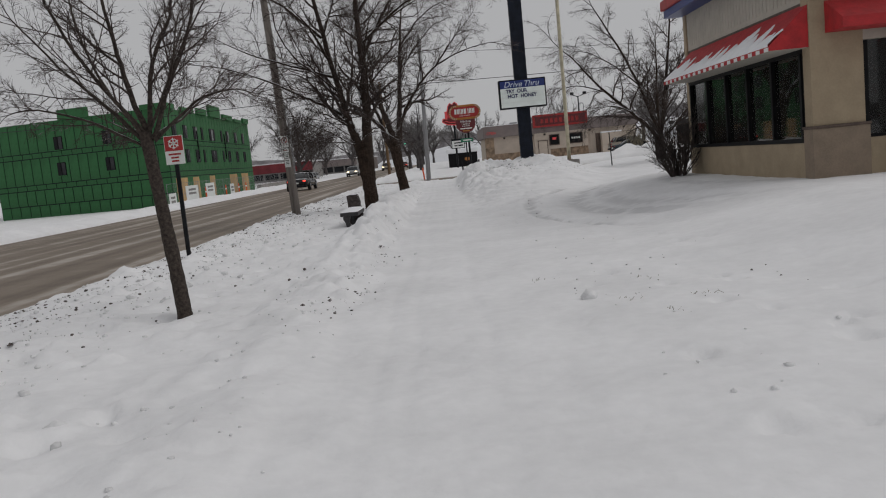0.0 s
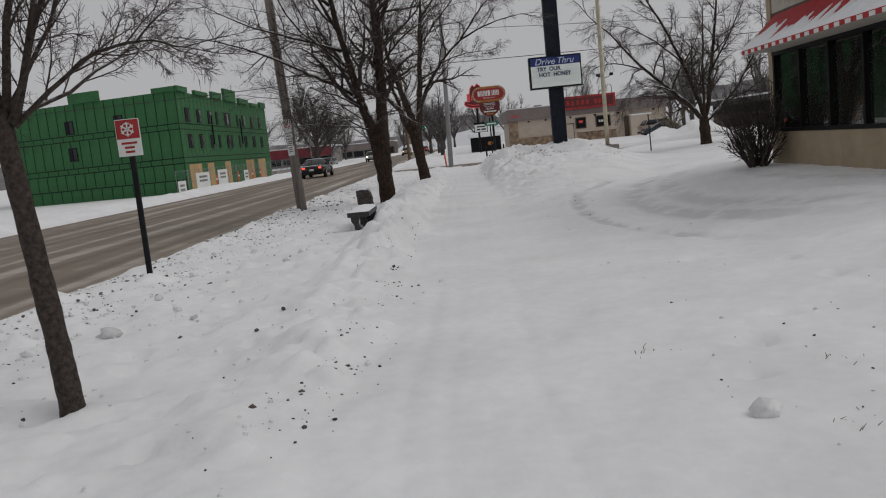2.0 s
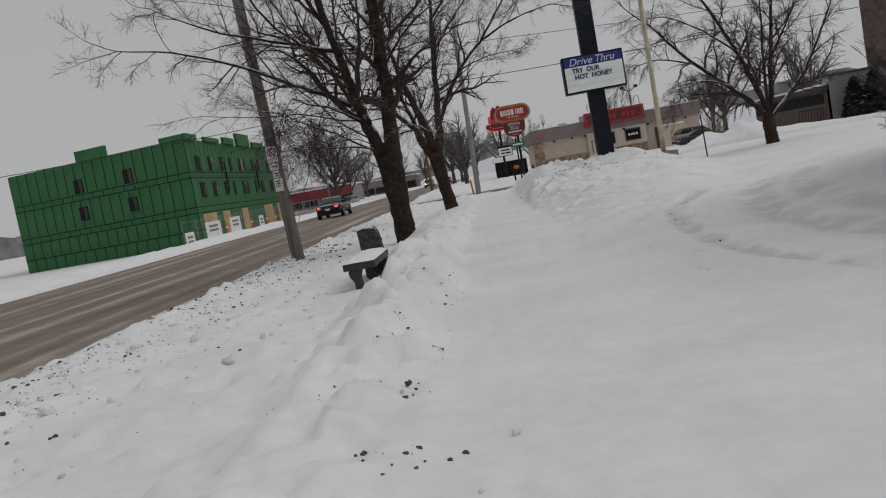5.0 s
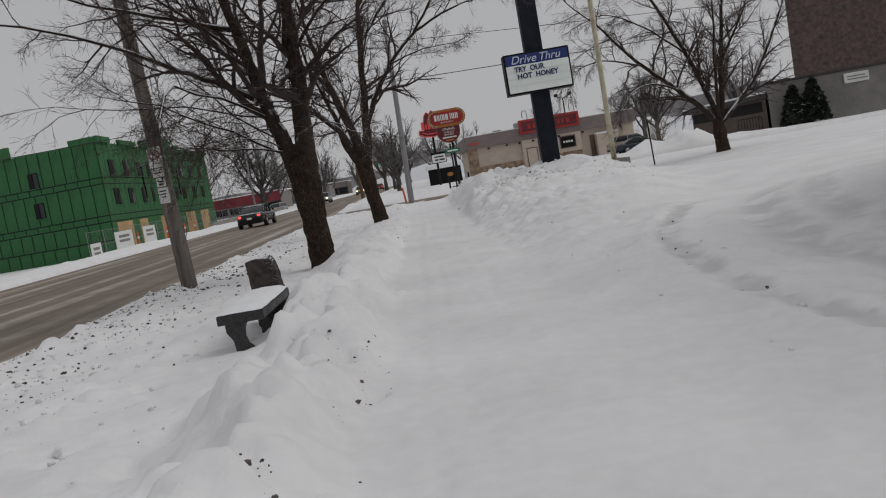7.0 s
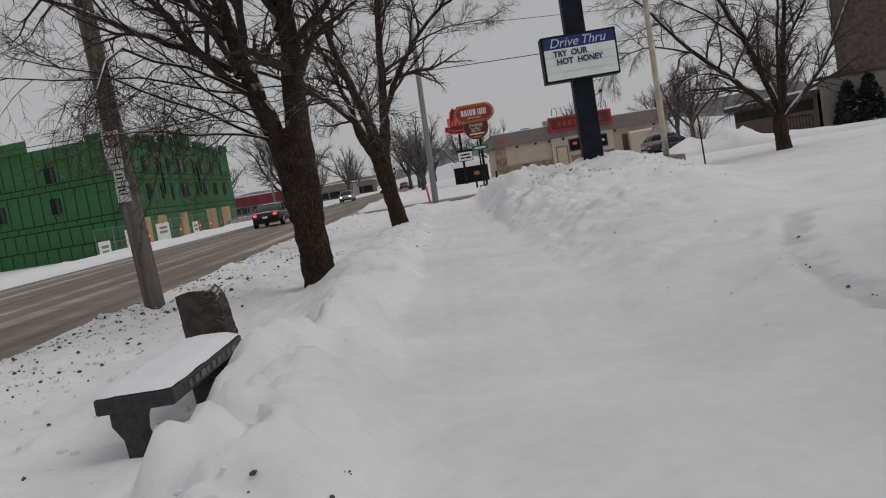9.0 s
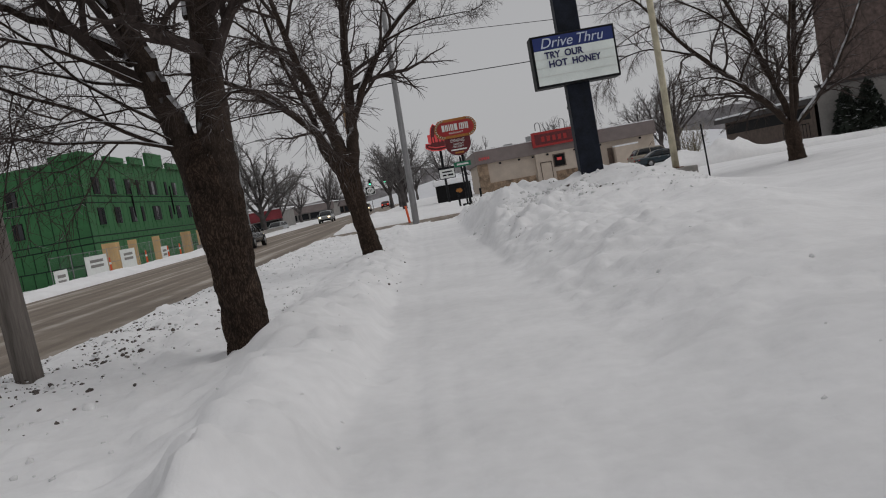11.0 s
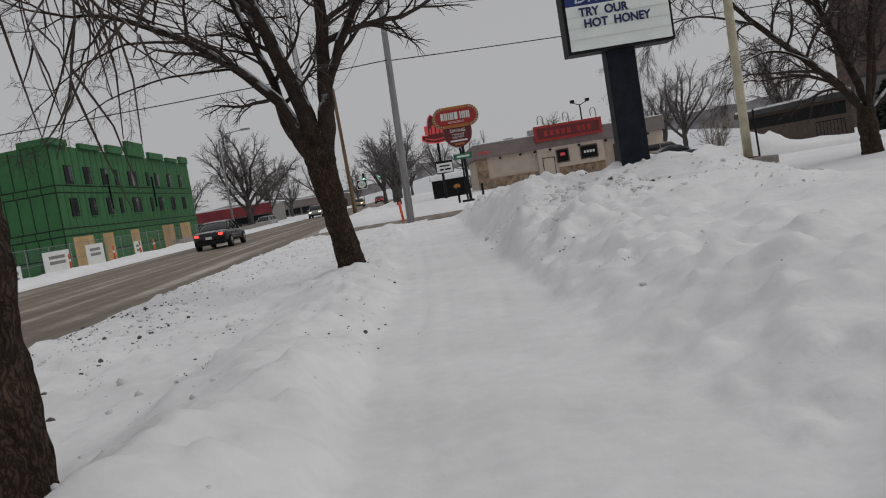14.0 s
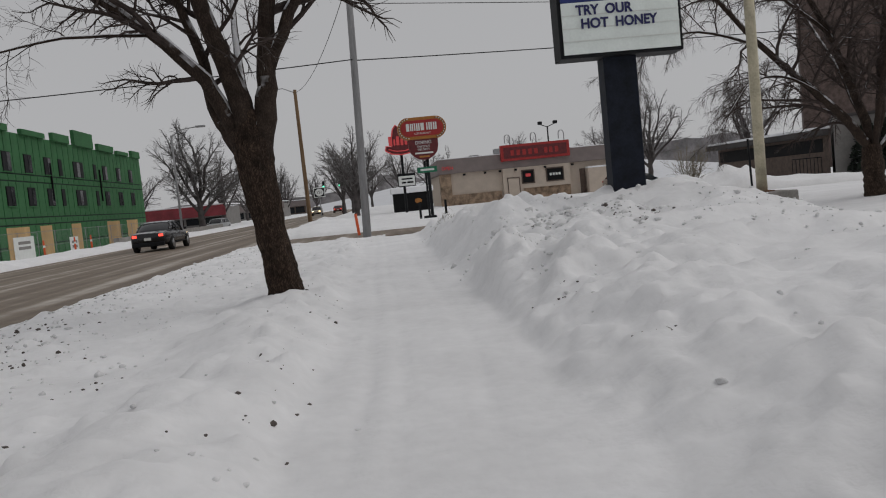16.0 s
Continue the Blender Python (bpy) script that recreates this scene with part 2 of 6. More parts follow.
HILLSNOW = mat("far_snow_field", (0.70, 0.71, 0.74), 0.9, var=0.05, scale=0.1)
WIRE = mat("wire", (0.02, 0.02, 0.02), 0.6, var=0.1)
STEEL = mat("galvanised_steel", (0.30, 0.305, 0.31), 0.5, metal=0.5, var=0.1, scale=10)


def glass_mat():
    m = bpy.data.materials.new("tinted_glass")
    m.use_nodes = True
    b = m.node_tree.nodes["Principled BSDF"]
    b.inputs["Base Color"].default_value = (0.12, 0.122, 0.117, 1)
    b.inputs["Roughness"].default_value, b.inputs["IOR"].default_value = 0.03, 1.45
    b.inputs["Transmission Weight"].default_value = 0.9
    return m


GLASS = glass_mat()


def road_mat():
    """Wet asphalt under thin brown slush, with paler streaks of snow between the wheel tracks."""
    m = bpy.data.materials.new("slushy_asphalt")
    m.use_nodes = True
    n, l = m.node_tree.nodes, m.node_tree.links
    b = n["Principled BSDF"]
    tc, mp, sep = n.new("ShaderNodeTexCoord"), n.new("ShaderNodeMapping"), n.new("ShaderNodeSeparateXYZ")
    mp.inputs["Scale"].default_value = (1.5, 0.035, 1)
    l.new(tc.outputs["Object"], mp.inputs[0])
    n1, n2, n3 = (n.new("ShaderNodeTexNoise") for _ in range(3))
    n1.inputs["Scale"].default_value, n1.inputs["Detail"].default_value = 1.0, 5
    l.new(mp.outputs[0], n1.inputs[0])
    n2.inputs["Scale"].default_value, n2.inputs["Detail"].default_value = 1.4, 8
    l.new(tc.outputs["Object"], n2.inputs[0])
    n3.inputs["Scale"].default_value, n3.inputs["Detail"].default_value = 30, 4
    l.new(tc.outputs["Object"], n3.inputs[0])
    ad = n.new("ShaderNodeMath")
    ad.operation = "MULTIPLY_ADD"
    ad.inputs[1].default_value = 0.30
    l.new(n2.outputs[0], ad.inputs[0]), l.new(n1.outputs[0], ad.inputs[2])
    r = n.new("ShaderNodeValToRGB")
    e = r.color_ramp.elements
    e[0].position, e[0].color = 0.50, (0.135, 0.103, 0.076, 1)
    e[1].position, e[1].color = 0.88, (0.50, 0.455, 0.405, 1)
    mid = r.color_ramp.elements.new(0.68)
    mid.color = (0.215, 0.172, 0.132, 1)
    l.new(ad.outputs[0], r.inputs[0]), l.new(r.outputs[0], b.inputs["Base Color"])
    b.inputs["Roughness"].default_value = 0.6
    b.inputs["Specular IOR Level"].default_value = 0.3
    bp = n.new("ShaderNodeBump")
    bp.inputs["Strength"].default_value, bp.inputs["Distance"].default_value = 0.4, 0.02
    l.new(n3.outputs[0], bp.inputs["Height"]), l.new(bp.outputs[0], b.inputs["Normal"])
    return m


ROAD = road_mat()


# ---- building helpers ----
def link_mesh(name, verts, faces, material, parent=None, label="", smooth=False):
    me = bpy.data.meshes.new(name)
    me.from_pydata(verts, [], faces)
    me.update()
    if material:
        me.materials.append(material)
    if smooth:
        me.polygons.foreach_set("use_smooth", [True] * len(me.polygons))
    ob = new(name, me)
    if parent:
        ob.parent = parent
    if label:
        ob["label"] = label
    return ob


def part(name, bm, material, parent=None, label="", smooth=False):
    """One bmesh as one mesh object, under a thing or a part."""
    me = bpy.data.meshes.new(name)
    bm.to_mesh(me)
    bm.free()
    me.materials.append(material)
    if smooth:
        me.polygons.foreach_set("use_smooth", [True] * len(me.polygons))
    ob = new(name, me)
    if parent:
        ob.parent = parent
    if label:
        ob["label"] = label
    return ob


def thing(name, at, label, category, group="", rz=0.0, kind=""):
    ob = new(name)
    ob.empty_display_size = 0.2
    ob.matrix_basis = pose(*at, 0, 0, rz)
    return tagged(ob, label, category, group, kind)


def box(x0, x1, y0, y1, z0, z1, bevel=0.0, bm=None):
    bm = bm or bmesh.new()
    g = bmesh.ops.create_cube(bm, size=1)["verts"]
    bmesh.ops.transform(bm, matrix=Matrix.Translation(((x0 + x1) / 2, (y0 + y1) / 2, (z0 + z1) / 2)) @ Matrix.Diagonal((x1 - x0, y1 - y0, z1 - z0, 1)), verts=g)
    if bevel:
        edges = list({e for v in g for e in v.link_edges})
        bmesh.ops.bevel(bm, geom=edges, offset=bevel, segments=2, affect="EDGES", profile=0.5)
    return bm


def poly(points, z0, z1, bm=None):
    """An upright prism over a plan outline given counterclockwise."""
    bm = bm or bmesh.new()
    lo, hi = [bm.verts.new((x, y, z0)) for x, y in points], [bm.verts.new((x, y, z1)) for x, y in points]
    bm.faces.new(hi), bm.faces.new(lo[::-1])
    for i in range(len(points)):
        j = (i + 1) % len(points)
        bm.faces.new((lo[i], lo[j], hi[j], hi[i]))
    return bm


def plate(points, y0, y1, bm=None):
    """A slab with its outline in x and z, from y0 to y1."""
    bm = bm or bmesh.new()
    a, b = [bm.verts.new((x, y0, z)) for x, z in points], [bm.verts.new((x, y1, z)) for x, z in points]
    bm.faces.new(a), bm.faces.new(b[::-1])
    for i in range(len(points)):
        j = (i + 1) % len(points)
        bm.faces.new((a[j], a[i], b[i], b[j]))
    bmesh.ops.recalc_face_normals(bm, faces=bm.faces[:])
    return bm


def tubes(lines, sides):
    """Tapered tubes along polylines of (point, radius)."""
    V, F = [], []
    for (pts, rad), n in zip(lines, sides):
        pts = np.asarray(pts, float)
        tan = np.gradient(pts, axis=0)
        tan /= np.linalg.norm(tan, axis=1)[:, None] + 1e-9
        ref = np.array([1.0, 0, 0]) if abs(tan[0][0]) < 0.8 else np.array([0, 1.0, 0])
        a = ref - (tan @ ref)[:, None] * tan
        a /= np.linalg.norm(a, axis=1)[:, None] + 1e-9
        b = np.cross(tan, a)
        ang = np.arange(n) * 2 * np.pi / n
        ring = pts[:, None] + np.asarray(rad)[:, None, None] * (np.cos(ang)[None, :, None] * a[:, None] + np.sin(ang)[None, :, None] * b[:, None])
        base, m = len(V), len(pts)
        V.extend(ring.reshape(-1, 3).tolist())
        for i in range(m - 1):
            o = base + i * n
            for k in range(n):
                q = (k + 1) % n
                F.append((o + k, o + q, o + n + q, o + n + k))
        F.append(tuple(base + (m - 1) * n + k for k in range(n)))
        F.append(tuple(base + k for k in range(n))[::-1])
    return V, F


def tube_part(name, lines, n, material, parent=None, label=""):
    V, F = tubes(lines, [n] * len(lines))
    return link_mesh(name, V, F, material, parent, label, smooth=True)


def words(name, text, size, material, parent, at, rz=0.0, shear=0.0, depth=0.012, align="CENTER", label="", width=0.0, bold=0.0):
    cu = bpy.data.curves.new(name, "FONT")
    cu.body, cu.size, cu.extrude, cu.shear, cu.offset = text, size, depth, shear, bold
    cu.align_x, cu.align_y = align, "CENTER"
    tmp = new("lettering", cu)
    bpy.context.view_layer.update()
    me = bpy.data.meshes.new_from_object(tmp.evaluated_get(bpy.context.evaluated_depsgraph_get()))
    bpy.data.objects.remove(tmp)
    if width:
        xs = [v.co.x for v in me.vertices]
        for v in me.vertices:
            v.co.x = (v.co.x - min(xs)) * width / (max(xs) - min(xs))
    me.materials.clear()
    me.materials.append(material)
    ob = new(name, me)
    ob.parent = parent
    ob.matrix_basis = pose(*at, 90, 0, rz)
    if label:
        ob["label"] = label
    return ob


# ---- ground ----
_rs = np.random.RandomState(7)
_lat = _rs.rand(256, 256)


def vnoise(x, y):
    xi, yi = np.floor(x).astype(int), np.floor(y).astype(int)
    fx, fy = x - xi, y - yi
    fx, fy = fx * fx * (3 - 2 * fx), fy * fy * (3 - 2 * fy)
    g = lambda a, b: _lat[a % 256, b % 256]  # noqa: E731
    return (g(xi, yi) * (1 - fx) + g(xi + 1, yi) * fx) * (1 - fy) + (g(xi, yi + 1) * (1 - fx) + g(xi + 1, yi + 1) * fx) * fy - 0.5


def fbm(x, y, s, octaves=4):
    out, amp = 0, 1.0
    for k in range(octaves):
        out = out + amp * vnoise(x * s * 2**k + 17.3 * k, y * s * 2**k + 5.1 * k)
        amp *= 0.5
    return out


def step(a, b, x):
    t = np.clip((x - a) / (b - a), 0, 1)
    return t * t * (3 - 2 * t)


def bump_at(x, y, cx, cy, rx, ry):
    return np.exp(-(((x - cx) / rx) ** 2) - ((y - cy) / ry) ** 2)


KERB_X, FAR_KERB_X, CROSS_Y0, CROSS_Y1 = -5.5, -15.1, 54.3, 61.5


def ground_z(x, y):
    x, y = np.asarray(x, float), np.asarray(y, float)
    near = step(75, 60, y)
    big, mid, fine = fbm(x, y, 0.35), fbm(x, y, 1.1), fbm(x, y, 4.0, 3)
    z = 0.05 * big * near
    # trodden walk and the snow thrown up on both sides of it
    sway = 0.30 * fbm(x * 0 + 1.7, y, 0.45, 3) + 0.10 * fine
    inwalk = step(-0.92, -0.70, x + sway) * step(1.0, 0.78, x + 0.8 * sway)
    left = np.interp(y, [0, 8, 11, 14, 16.5, 19, 27, 31, 40, 50, 54], [0.05, 0.07, 0.09, 0.14, 0.25, 0.31, 0.29, 0.18, 0.13, 0.10, 0.0])
    lcx = -1.32 + 0.25 * fbm(x * 0 + 3.3, y, 0.6)
    xw = x + 0.16 * mid
    lprof = np.exp(-(((xw - lcx) / np.where(xw < lcx, np.interp(y, [17, 21.5, 25], [0.4, 0.36, 0.65]), 0.52)) ** 2))
    z = z + left * lprof * (1 + 0.28 * mid)
    right = np.interp(y, [0, 10, 17, 21, 25, 29, 34, 40, 47, 51, 54], [0.05, 0.05, 0.07, 0.13, 0.22, 0.30, 0.46, 0.54, 0.46, 0.3, 0.0])
    wide = np.interp(y, [0, 18, 24, 30, 34, 60], [1.6, 1.8, 2.6, 4.6, 5.2, 5.2])
    edge = 0.72 + 0.4 * fbm(x * 0 + 8.8, y, 0.3, 2) + 0.12 * mid
    rise = np.interp(y, [15, 20, 26, 34, 52], [2.0, 1.7, 1.4, 0.9, 0.8])
    rprof = step(edge, edge + rise, x) * step(wide + 2.0, wide - 0.2, x)
    rough_bank = step(20, 26, y) * step(53, 50, y)
    billow = 0.3 + 0.8 * fbm(x, y, 0.6, 3)
    z = z + right * rprof * (1 + 0.28 * mid) + 0.15 * rprof * rough_bank * billow * np.interp(y, [20, 30, 40], [0.3, 0.8, 1.0])
    # the drive climbs towards the restaurant
    z = z + 0.42 * step(2.4, 6.0, x) * step(27, 21.5, y) + 0.20 * step(5, 9, x) * step(21, 23, y) * step(38, 30, y)
    z = z + 0.22 * bump_at(x, y, -1.60, 19.7, 0.22, 0.75) + 0.16 * bump_at(x, y, -1.58, 24.9, 0.34, 0.8) - 0.16 * bump_at(x, y, -1.78, 20.55, 0.22, 0.5)
    # ploughed heaps near the sign and along the corner
    z = z + 0.34 * bump_at(x, y, 4.4, 39.0, 1.9, 2.4) * (1 + 0.5 * mid) + 0.28 * bump_at(x, y, 2.0, 41.5, 1.2, 3.0) * (1 + 0.8 * mid)
    z = z + 0.20 * bump_at(x, y, 4.3, 38.1, 0.9, 0.9) + 0.30 * bump_at(x, y, 6.6, 37.0, 1.7, 1.6)
    z = z + 0.22 * step(8, 13, x) * step(30, 40, y) * near
    # clods and footprints on the parkway
    park = step(KERB_X + 0.1, KERB_X + 0.6, x) * step(-0.9, -1.6, x) * near
    z = z + park * (0.035 * mid + 0.05 * np.clip(fine, 0.05, 1) + 0.11 * step(-2.8, -4.8, x) * np.abs(fbm(x, y, 2.6, 3)))
    # broken crust along the edges of the walk
    lump = fbm(x + 7.7, y, 2.3, 4)
    crust = step(0.02, 0.16, lump) * 0.6 + step(0.18, 0.34, lump) * 0.6 - step(-0.05, -0.2, lump) * 0.7
    strip = bump_at(x, y, -1.22, y, 0.42, 1.0) * (0.35 + 0.9 * np.clip(0.5 + fbm(x, y, 0.3, 2), 0, 1)) + 0.8 * bump_at(x, y, 1.45, y, 0.5, 1.0) * step(19, 27, y)
    z = z + near * np.interp(y, [3, 9, 13, 20, 26], [0.03, 0.045, 0.06, 0.06, 0.04]) * crust * strip * step(53, 50, y)
    z = z + 0.03 * park * crust * step(-3.2, -4.6, x)
    heap = fbm(x, y + 4.1, 1.15, 4)
    blocks = step(0.0, 0.10, heap) + 0.8 * step(0.2, 0.32, heap) - 0.8 * step(-0.1, -0.22, heap)
    z = z + rprof * rough_bank * (0.05 * blocks + 0.05 * crust) * np.interp(y, [22, 28, 34, 40], [0.15, 0.4, 0.9, 1.0])
    # wheel tracks of the drive on the right
    for r, wd, dp in ((10.9, 0.13, 0.04), (9.75, 0.28, 0.04), (9.1, 0.26, 0.035)):
        d = np.abs(np.hypot(x - 12.95, y - 18.2) - r)
        lug = 1 + 0.5 * np.sign(np.sin(34 * np.arctan2(y - 18.2, x - 12.95) * r / 2.0)) * (wd < 0.2)
        z = z - (dp * np.exp(-((d / wd) ** 2)) * lug - 0.025 * np.exp(-(((d - 2 * wd) / 0.1) ** 2))) * step(1.7, 2.1, x) * step(25.5, 23, y) * step(12, 15, y)
    z = z * (1 - inwalk) + inwalk * (0.0 + 0.016 * mid + 0.014 * fine)
    # narrow trodden lines along the walk
    for wx, ww, wh in ((-0.42, 0.05, 0.016), (-0.18, 0.04, 0.012), (0.36, 0.05, 0.012)):
        z = z - inwalk * near * wh * np.exp(-(((x - wx - 0.16 * fbm(x * 0 + 5.1 + wx, y, 0.35, 2)) / ww) ** 2)) * (0.6 + 1.2 * np.clip(fbm(x * 0 + wx, y, 0.5, 2) + 0.2, 0, 1))
    z = z + 0.012 * fine * near
    # roads lie lower
    z = z - 0.34 * step(KERB_X + 0.12, KERB_X - 0.10, x) * step(FAR_KERB_X - 0.15, FAR_KERB_X + 0.1, x)
    cross = step(CROSS_Y0 - 0.25, CROSS_Y0 + 0.1, y) * step(CROSS_Y1 + 0.2, CROSS_Y1 - 0.2, y) * step(KERB_X - 0.1, KERB_X + 0.1, x)
    z = z * (1 - cross) - 0.34 * cross
    farside = step(FAR_KERB_X, FAR_KERB_X - 0.9, x)
    z = z + farside * (0.16 * (1 + 0.9 * mid) * step(FAR_KERB_X - 3.2, FAR_KERB_X - 1.6, x) + 0.05)
    z = z - 1.0 * step(FAR_KERB_X - 1.5, FAR_KERB_X - 11, x) * step(152, 136, y)
    past = step(CROSS_Y1, CROSS_Y1 + 1.0, y) * step(KERB_X, KERB_X + 0.8, x)
    z = z + past * (0.12 + 0.16 * np.clip(fbm(x, y, 0.5), 0, 1) * step(110, 70, y))
    z = z + past * 0.30 * bump_at(x, y, -3.6, 75, 1.6, 11) * (1 + 0.7 * mid)
    # heaps ploughed up on the far corner of the side street
    z = z + 1.0 * bump_at(x, y, 17.2, 63.0, 1.4, 1.1) * (1 + 0.55 * mid + 0.2 * crust) + 0.55 * bump_at(x, y, 14.6, 63.2, 1.3, 1.1) * (1 + 0.55 * mid + 0.2 * crust) + 0.15 * bump_at(x, y, 20.4, 63.0, 2.0, 1.1)
    return z


def lines(*spans):
    out = []
    for a, b, s in spans:
        out += list(np.arange(a, b - 1e-6, s))
    return out + [spans[-1][1]]


gx = lines((-900, -200, 100), (-200, -60, 20), (-60, -20, 4), (-20, -15.6, 0.4), (-15.6, -14.8, 0.1), (-14.8, -6, 1.1), (-6, -3, 0.07), (-3, 3.2, 0.05), (3.2, 8, 0.13), (8, 24, 0.3), (24, 60, 4), (60, 200, 20), (200, 900, 100))
gy = lines((-80, -4, 8), (-4, 2, 0.5), (2, 34, 0.055), (34, 44, 0.09), (44, 65.5, 0.17), (65.5, 90, 0.6), (90, 200, 6), (200, 1800, 100))
GX, GY = np.meshgrid(gx, gy)
GZ = ground_z(GX, GY)
GXA, GYA = np.array(gx), np.array(gy)


def stamp(cx, cy, r, h, sharp=2.0):
    """Raise or sink a small uneven spot of the snow."""
    i0, i1 = np.searchsorted(GXA, [cx - 2 * r, cx + 2 * r])
    j0, j1 = np.searchsorted(GYA, [cy - 2 * r, cy + 2 * r])
    if i1 - i0 < 2 or j1 - j0 < 2:
        return
    x, y = GX[j0:j1, i0:i1], GY[j0:j1, i0:i1]
    d = np.hypot(x - cx, y - cy) / r * (1 + 0.5 * fbm(x + cx, y + cy, 1.2 / r, 2))
    GZ[j0:j1, i0:i1] += h * np.exp(-(d**sharp))


rngg = np.random.RandomState(21)
for _ in range(3600):
    y, u = 3 + 49 * rngg.rand(), rngg.rand()
    if u < 0.42:
        x, r = KERB_X + 0.2 + 3.6 * rngg.rand(), 0.07 + 0.10 * rngg.rand()
        stamp(x, y, r, float(np.clip(0.04 * rngg.normal(), -0.06, 0.06)), 4)
    elif u < 0.62:
        x, r = -1.45 + rngg.normal(0, 0.35), 0.08 + 0.12 * rngg.rand()
        stamp(x, y, r, float(np.interp(y, [0, 14, 20, 50], [0.012, 0.018, 0.03, 0.022])) * float(np.clip(rngg.normal(0.2, 1), -1.5, 1.5)), 3)
    else:
        x, r = 0.95 + 4.6 * rngg.rand() ** 1.5, 0.09 + 0.22 * rngg.rand() ** 1.5
        stamp(x, y, r, float(np.interp(y, [0, 18, 24, 30, 44, 52], [0.010, 0.012, 0.018, 0.024, 0.03, 0.03])) * float(np.clip(rngg.normal(0.2, 0.9), -1.2, 1.4)), 4)
for _ in range(900):
    # lumps of the thrown-up bank before and beside the bench
    y = 9 + 13 * rngg.rand() ** 0.8
    stamp(-1.25 + rngg.normal(0, 0.22), y, 0.06 + 0.10 * rngg.rand() ** 1.5, float(np.interp(y, [9, 14, 19, 22], [0.012, 0.028, 0.034, 0.02])) * float(np.clip(rngg.normal(0.3, 1), -1.3, 1.6)), 5)
for _ in range(3000):
    # crumbly face of the bank
    y = 20 + 25 * rngg.rand()
    x = 1.0 + 1.9 * rngg.rand() ** 1.4
    stamp(x, y, 0.07 + 0.07 * rngg.rand(), float(np.interp(y, [20, 26, 34, 45], [0.006, 0.014, 0.020, 0.02])) * float(np.clip(rngg.normal(0.1, 1), -1.6, 1.6)), 4)
for _ in range(150):
    # broken slabs thrown up beside the walk
    y = 23 + 21 * rngg.rand()
    stamp(1.15 + 2.6 * rngg.rand() ** 1.3, y, 0.12 + 0.26 * rngg.rand() ** 1.6, float(np.interp(y, [23, 28, 44], [0.02, 0.04, 0.05])) * (0.4 + rngg.rand()), 5)
for _ in range(260):
    # crumbled edge of the bank along the verge
    y = 9 + 40 * rngg.rand()
    stamp(-1.12 + rngg.normal(0, 0.16), y, 0.05 + 0.08 * rngg.rand(), 0.02 + 0.03 * rngg.rand(), 5)
for _ in range(90):
    # hoof-sized hollows and kicked spots on the verge and the lawn
    x = -2.9 + rngg.normal(0, 0.9) if rngg.rand() < 0.5 else 1.5 + 2.5 * rngg.rand()
    stamp(x, 3 + 20 * rngg.rand(), 0.06 + 0.05 * rngg.rand(), -0.05 - 0.03 * rngg.rand(), 4)
for k in range(70):
    # shallow footprints along the walk
    stamp(0.05 + 0.16 * (-1) ** k + rngg.normal(0, 0.07), 3 + 0.72 * k, 0.10, -0.014 * rngg.rand(), 4)
nx, ny = len(gx), len(gy)
idx = np.arange(nx * ny).reshape(ny, nx)
quads = np.stack([idx[:-1, :-1], idx[:-1, 1:], idx[1:, 1:], idx[1:, :-1]], -1).reshape(-1, 4)
me = bpy.data.meshes.new("ground")
me.vertices.add(nx * ny)
me.vertices.foreach_set("co", np.stack([GX, GY, GZ], -1).ravel())
me.loops.add(quads.size)
me.loops.foreach_set("vertex_index", quads.ravel())
me.polygons.add(len(quads))
me.polygons.foreach_set("loop_start", np.arange(0, quads.size, 4))
me.polygons.foreach_set("use_smooth", np.ones(len(quads), bool))
me.update(calc_edges=True)
me.materials.append(SNOW)
ground = tagged(new("ground", me), "white snow-covered ground with trodden walk and banks", "ground", kind="structure")


def gz(x, y):
    return float(ground_z(x, y))


def road_strip(name, x0, x1, y0, y1, z, label):
    xs, ys = np.linspace(x0, x1, 24), np.linspace(y0, y1, 60)
    V = [(x, y, z) for y in ys for x in xs]
    F = [(j * 24 + i, j * 24 + i + 1, (j + 1) * 24 + i + 1, (j + 1) * 24 + i) for j in range(59) for i in range(23)]
    return tagged(link_mesh(name, V, F, ROAD), label, "road", kind="structure")


road_strip("road", FAR_KERB_X - 0.1, KERB_X + 0.05, -80, 1200, -0.11, "brown slushy four-lane asphalt road with snow streaks")
cross_street = road_strip("cross_street", KERB_X + 0.055, 90, CROSS_Y0, CROSS_Y1, -0.106, "grey slushy side street with packed snow")


# ---- trees ----
def grow(out, p, d, length, r, level, rng, o):
    """A limb as a bent polyline; side shoots on it down to the twigs. out gets (level, points, radii)."""
    steps = o["steps"][min(level, len(o["steps"]) - 1)]
    pts, rads = [np.array(p, float)], [r]
    d = np.array(d, float) / np.linalg.norm(d)
    tip = o["tip"] if level < o["levels"] else 0.35
    for i in range(steps):
        wob = o["wobble"] * (1.0 if level else 0.35)
        d = d + rng.normal(0, wob, 3) + np.array([0, 0, o["lift"][min(level, len(o["lift"]) - 1)]]) / steps
        d /= np.linalg.norm(d)
        pts.append(pts[-1] + d * length / steps)
        rads.append(r * (1 - (1 - tip) * (i + 1) / steps))
    out.append((level, pts, rads))
    if level < o["levels"]:
        side_shoots(out, pts, rads, length, level, rng, o)


